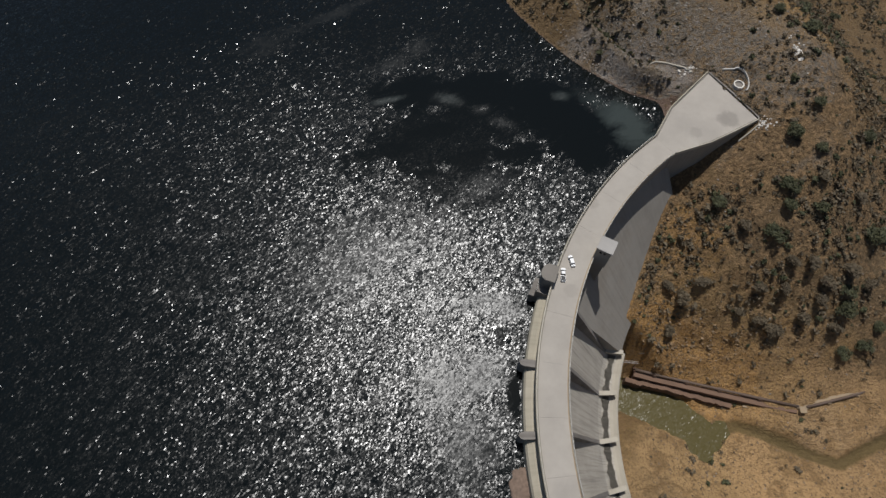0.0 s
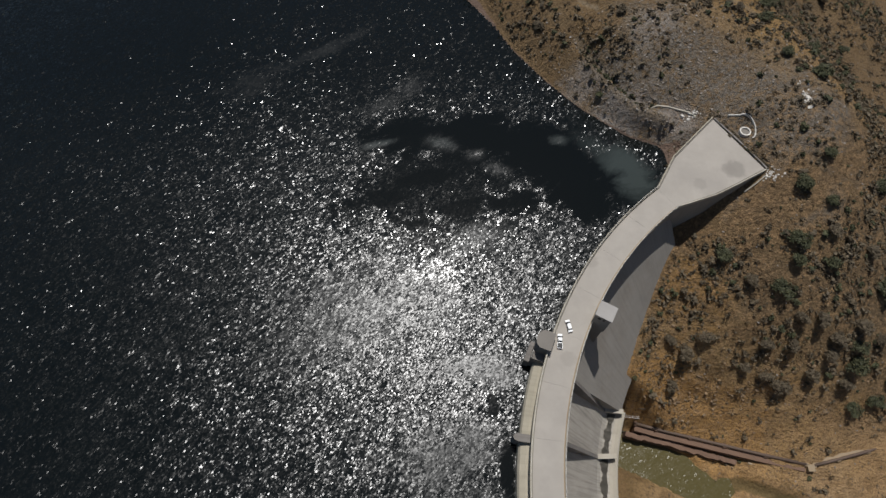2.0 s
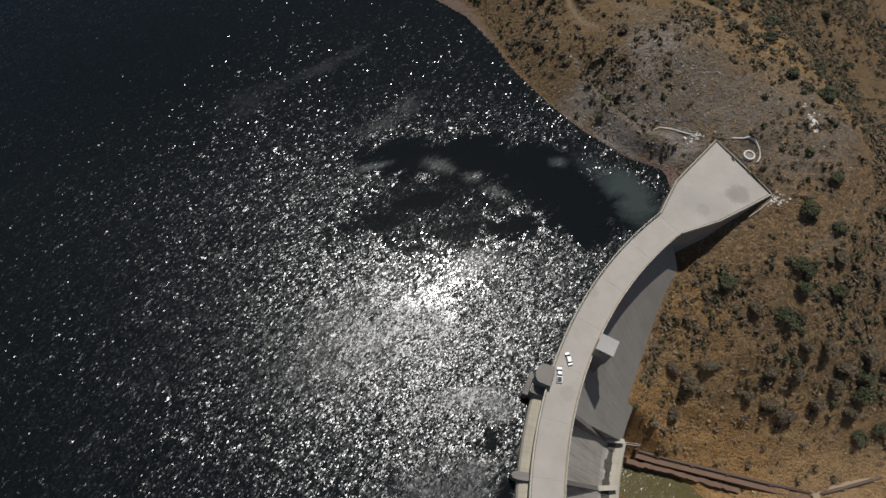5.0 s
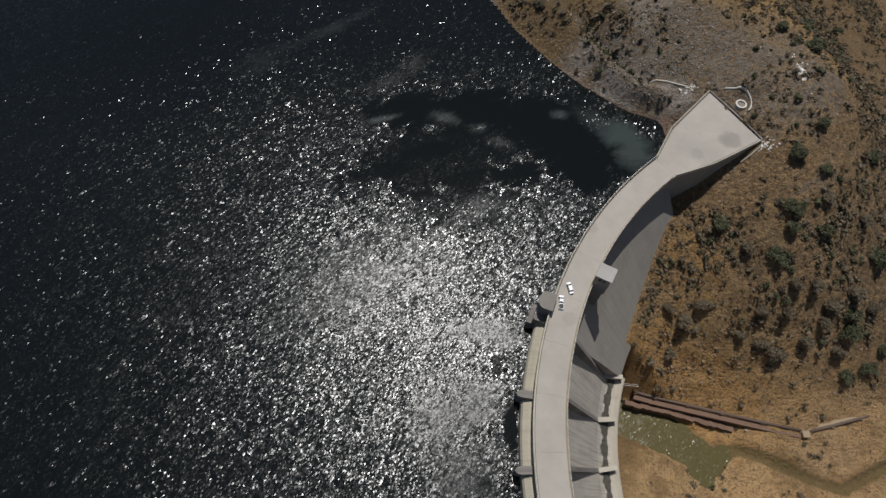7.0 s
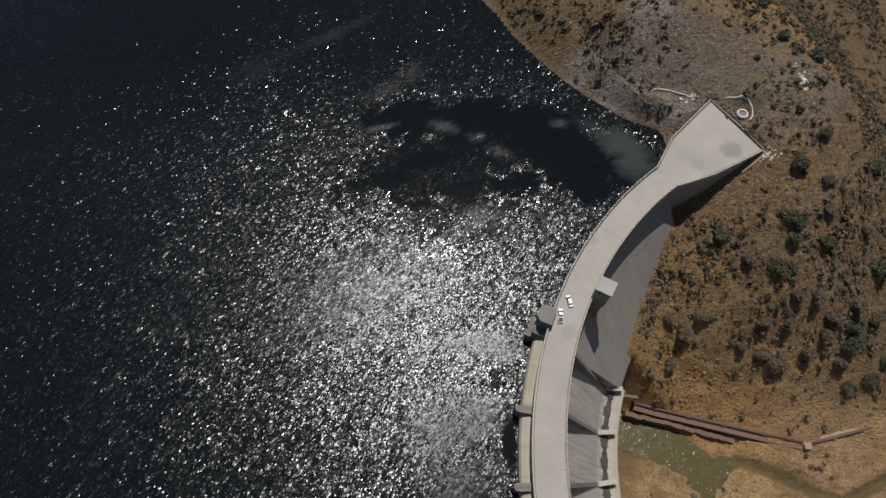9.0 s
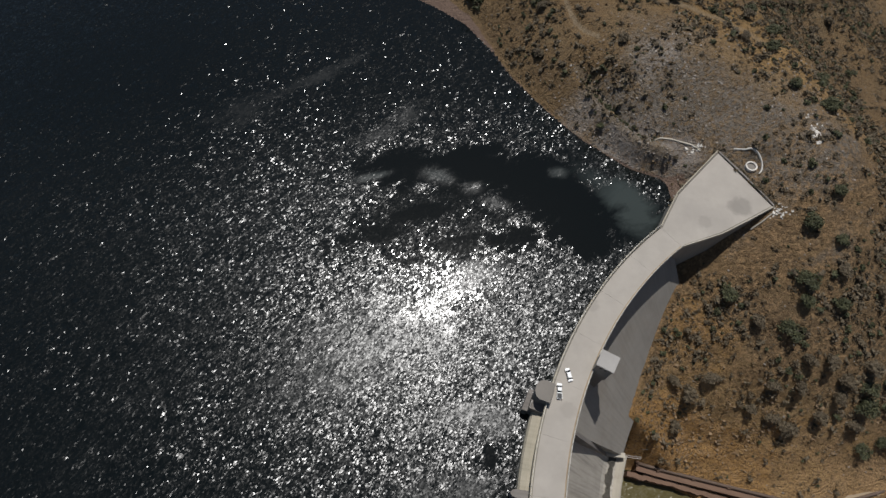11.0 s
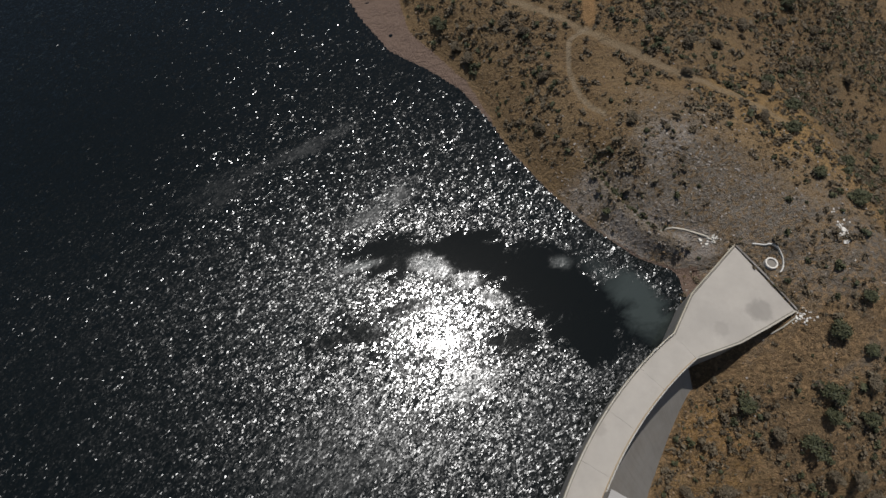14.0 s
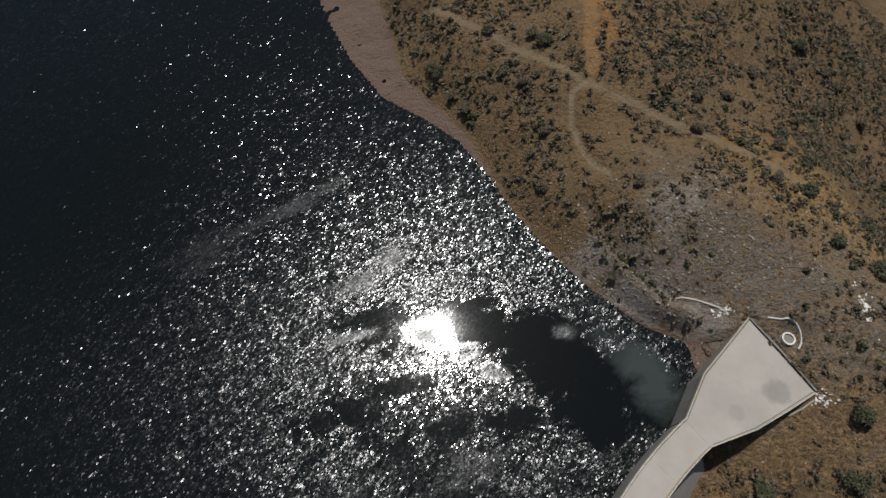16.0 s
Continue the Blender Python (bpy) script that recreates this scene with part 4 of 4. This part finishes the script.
SPOT_TREES += [(148, 77, 9, 2), (165, 93, 7, 3), (164, 88, 7, 2), (195, 73, 7.5, 1), (184, 70, 8, 1), (128, 113, 7, 3), (176, 79, 7, 2), (148, 100, 7, 2), (156, 99, 6.5, 3)]
SPOT_TREES += [(178, 91, 8, 1), (201, 81, 7.5, 0), (132, 85, 6, 3), (141, 82, 7, 2), (158, 81, 6.5, 3), (189, 95, 7, 2), (143, 250, 6.5, 3), (154, 244, 8, 0), (185, 290, 8, 3)]
SPOT_TREES += [(220, 295, 6.5, 2), (206, 284, 6, 3), (113, 271, 7, 3), (200, 315, 6, 3), (127, 274, 6, 2), (173, 306, 6, 2), (82, 229, 5, 3), (161, 270, 6, 2)]
rng = np.random.RandomState(5)
SPOT_TREES += [(x, y, rng.uniform(5, 8.6), (i * 7 // 3) % 4 if y > 285 else (0 if x > 140 else 2)) for i, (x, y) in enumerate(more)]
first = {}
for x, y, size, k in SPOT_TREES:
    size *= 1.15
    m = Matrix.Translation((x, y, height_at(x, y))) @ pose(0, 0, 0, 0, 0, rng.uniform(0, 360)) @ Matrix.Diagonal((size, size * rng.uniform(0.85, 1.1), size * rng.uniform(0.6, 0.8), 1))
    if k in first:
        copy_thing(KINDS[k], m)
    else:
        first[k] = m
for k, m in first.items():
    KINDS[k].matrix_basis = m


def free(x, y):
    """True where plants and stones can stand."""
    ok = (shore_distance(x, y) > np.interp(y, (245, 275, 300, 330, 380), (3, 7, 14, 25, 31))) & ~inside(x, y, PAD) & ~inside(x, y, POOL)
    r = np.hypot(x - DAM_X, y - DAM_Y)
    h = ground(x, y, False)
    ok &= ~((r > 136.9 - np.clip(3.5 - h, 0, 80) * 0.695 - 1.5) & (y < 140) & (x < 140))
    ok &= (to_line(x, y, TRACK) > 2.4) & (to_line(x, y, GULLY) > 1.8) & (to_line(x, y, FIREBREAK) > 3.0) & (to_line(x, y, runs + runs2) > 2.5) & (to_line(x, y, STREAM) > 3)
    return ok & (np.hypot(x - 128.4, y - 171.3) > 4.5)


def scatter(seed, count, thick, tries=8):
    """Places on the land, denser where thick(x, y) is near 1."""
    rng = np.random.RandomState(seed)
    x, y = rng.uniform(-60, 280, count * tries), rng.uniform(-35, 395, count * tries)
    keep = rng.uniform(size=len(x)) < thick(x, y)
    x, y = x[keep], y[keep]
    keep = free(x, y)
    x, y = x[keep][:count], y[keep][:count]
    return x, y, ground(x, y), rng


def beside(seed, count, line, width):
    """Places strewn along a line on the map."""
    rng = np.random.RandomState(seed)
    p = np.array(line, float)
    far = np.concatenate([[0], np.cumsum(np.hypot(*np.diff(p, axis=0).T))])
    at = rng.uniform(0, far[-1], count)
    x = np.interp(at, far, p[:, 0]) + rng.normal(0, width, count)
    y = np.interp(at, far, p[:, 1]) + rng.normal(0, width, count)
    keep = ~inside(x, y, PAD)
    return x[keep], y[keep], ground(x[keep], y[keep]), rng


def cover(x, y):
    valley = np.clip((y - 66 - 0.1 * (x - 110)) / 28, 0.10, 1)
    bald = 1 - 0.85 * np.exp(-(((x - 118) / 38) ** 2 + ((y - 190) / 26) ** 2) ** 2)
    clump = np.clip(0.55 + 0.75 * waver(x, y, 24, 8) + 0.45 * waver(x, y, 9, 9), 0.06, 1)
    return valley * bald * clump


def strew(name, label, category, seed, count, material, thick, lo, hi, leaves, leaf_size):
    x, y, z, rng = beside(seed, count, *thick) if isinstance(thick, tuple) else scatter(seed, count, thick)
    size = lo + (hi - lo) * rng.uniform(size=len(x)) ** 2.2
    protos = []
    for i in range(6):
        r = np.random.RandomState(seed + i)
        cs = [(r.uniform(-0.25, 0.25), r.uniform(-0.25, 0.25), r.uniform(0.12, 0.38)) for _ in range(3)]
        protos.append(cards(r, cs, [r.uniform(0.2, 0.36) for _ in cs], leaves, leaf_size))
    verts, faces, base = [], [], 0
    for i in range(len(x)):
        v, f = protos[i % 6]
        t = rng.uniform(0, 6.28)
        c, s = math.cos(t), math.sin(t)
        verts.append(np.stack([x[i] + size[i] * (c * v[:, 0] - s * v[:, 1]), y[i] + size[i] * (s * v[:, 0] + c * v[:, 1]), z[i] - 0.05 + size[i] * v[:, 2] * 0.9], 1))
        faces.append(f + base)
        base += len(v)
    me = make_mesh(name, np.concatenate(verts).tolist(), np.concatenate(faces).tolist(), material)
    return tagged(new(name, me), label, category, kind="stuff")


strew("green_shrubs", "small dark green shrubs scattered over the slope", "shrubs", 21, 1700, LEAF_GREEN, cover, 1.3, 4.2, 30, 0.16)
strew("grey_shrubs", "grey-brown leafless shrubs scattered over the slope", "shrubs", 31, 8000, LEAF_GREY, cover, 0.9, 4.4, 22, 0.17)
# dark leaves added along the scarp to stand in for the cut's shade
strew("ditch_shade_scrub", "dark scrub added for the shade in the cut beside the bench", "shrubs", 25, 110, LEAF_GREEN, (SCARP, 0.7), 0.9, 2.3, 24, 0.17)
strew("edge_scrub", "dark brown scrub along the apron's landward edge", "shrubs", 27, 90, LEAF_GREY, (EDGE, 0.8), 0.8, 2.0, 24, 0.17)
strew("dry_shrubs", "dry brown scrub scattered over the slope", "shrubs", 41, 8000, LEAF_DRY, cover, 0.6, 2.4, 10, 0.22)
strew("dry_grass", "tufts of dry yellow grass on the slope", "grass", 51, 9000, GRASS, lambda x, y: 0.25 + 0.5 * (waver(x, y, 30, 12) > 0), 0.5, 1.3, 5, 0.16)


# ---- stones ----
def stones(name, label, seed, count, material, thick, lo, hi, tries=12):
    x, y, z, rng = scatter(seed, count, thick, tries)
    size = lo + (hi - lo) * rng.uniform(size=len(x)) ** 3
    cube = np.array([(a, b, c) for a in (-1, 1) for b in (-1, 1) for c in (-1, 1)], float)
    quads = np.array(((0, 1, 3, 2), (4, 6, 7, 5), (0, 4, 5, 1), (2, 3, 7, 6), (0, 2, 6, 4), (1, 5, 7, 3)))
    verts, faces = [], []
    for i in range(len(x)):
        v = cube * rng.uniform(0.25, 0.5, (8, 3)) * (size[i], size[i] * rng.uniform(0.6, 1), size[i] * rng.uniform(0.5, 0.9))
        t, q = rng.uniform(0, 6.28), rng.uniform(-0.4, 0.4)
        rot = np.array(Euler((q, -q * 0.7, t)).to_matrix())
        verts.append(v @ rot.T + (x[i], y[i], z[i] + 0.02 * size[i]))
        faces.append(quads + 8 * i)
    me = make_mesh(name, np.concatenate(verts).tolist(), np.concatenate(faces).tolist(), material)
    return tagged(new(name, me), label, "rocks", kind="stuff")


def blob(x, y, px, py, rx, ry):
    return np.exp(-(((x - px) / rx) ** 2 + ((y - py) / ry) ** 2))


stones("shore_rocks", "grey angular rubble along the shore below the bench", 61, 6500, ROCK,
       lambda x, y: np.clip(blob(x, y, 82, 190, 22, 14) + 0.8 * blob(x, y, 106, 181, 12, 7) + 0.7 * blob(x, y, 62, 212, 14, 16) + 0.5 * blob(x, y, 100, 215, 24, 18), 0, 1), 0.3, 1.15)
stones("slope_rocks", "tan broken ledge rocks on the steep bank", 71, 5200, ROCK_TAN,
       lambda x, y: np.clip(blob(x, y, 120, 76, 40, 9) + 0.7 * blob(x, y, 100, 96, 14, 24) + 0.5 * blob(x, y, 160, 80, 26, 10), 0, 1), 0.35, 1.7)
stones("stream_stones", "pale stones strewn over the stream bed", 81, 3600, ROCK_TAN, lambda x, y: np.clip((60 - y) / 14, 0, 1) * 0.8, 0.25, 1.3)
stones("hill_stones", "grey stones scattered over the bare slope", 91, 3000, ROCK, lambda x, y: np.clip(blob(x, y, 120, 195, 46, 30) + 0.12, 0, 1), 0.25, 1.1)
stones("white_rubble", "white broken rubble beside the apron and the path", 95, 230, WHITE_STONE,
       lambda x, y: np.clip(blob(x, y, 135.2, 151.0, 2.2, 1.9) + 0.6 * blob(x, y, 150, 179, 1.8, 5) + 0.8 * blob(x, y, 109.5, 183, 2.6, 1.5), 0, 1), 0.6, 1.7, 1700)
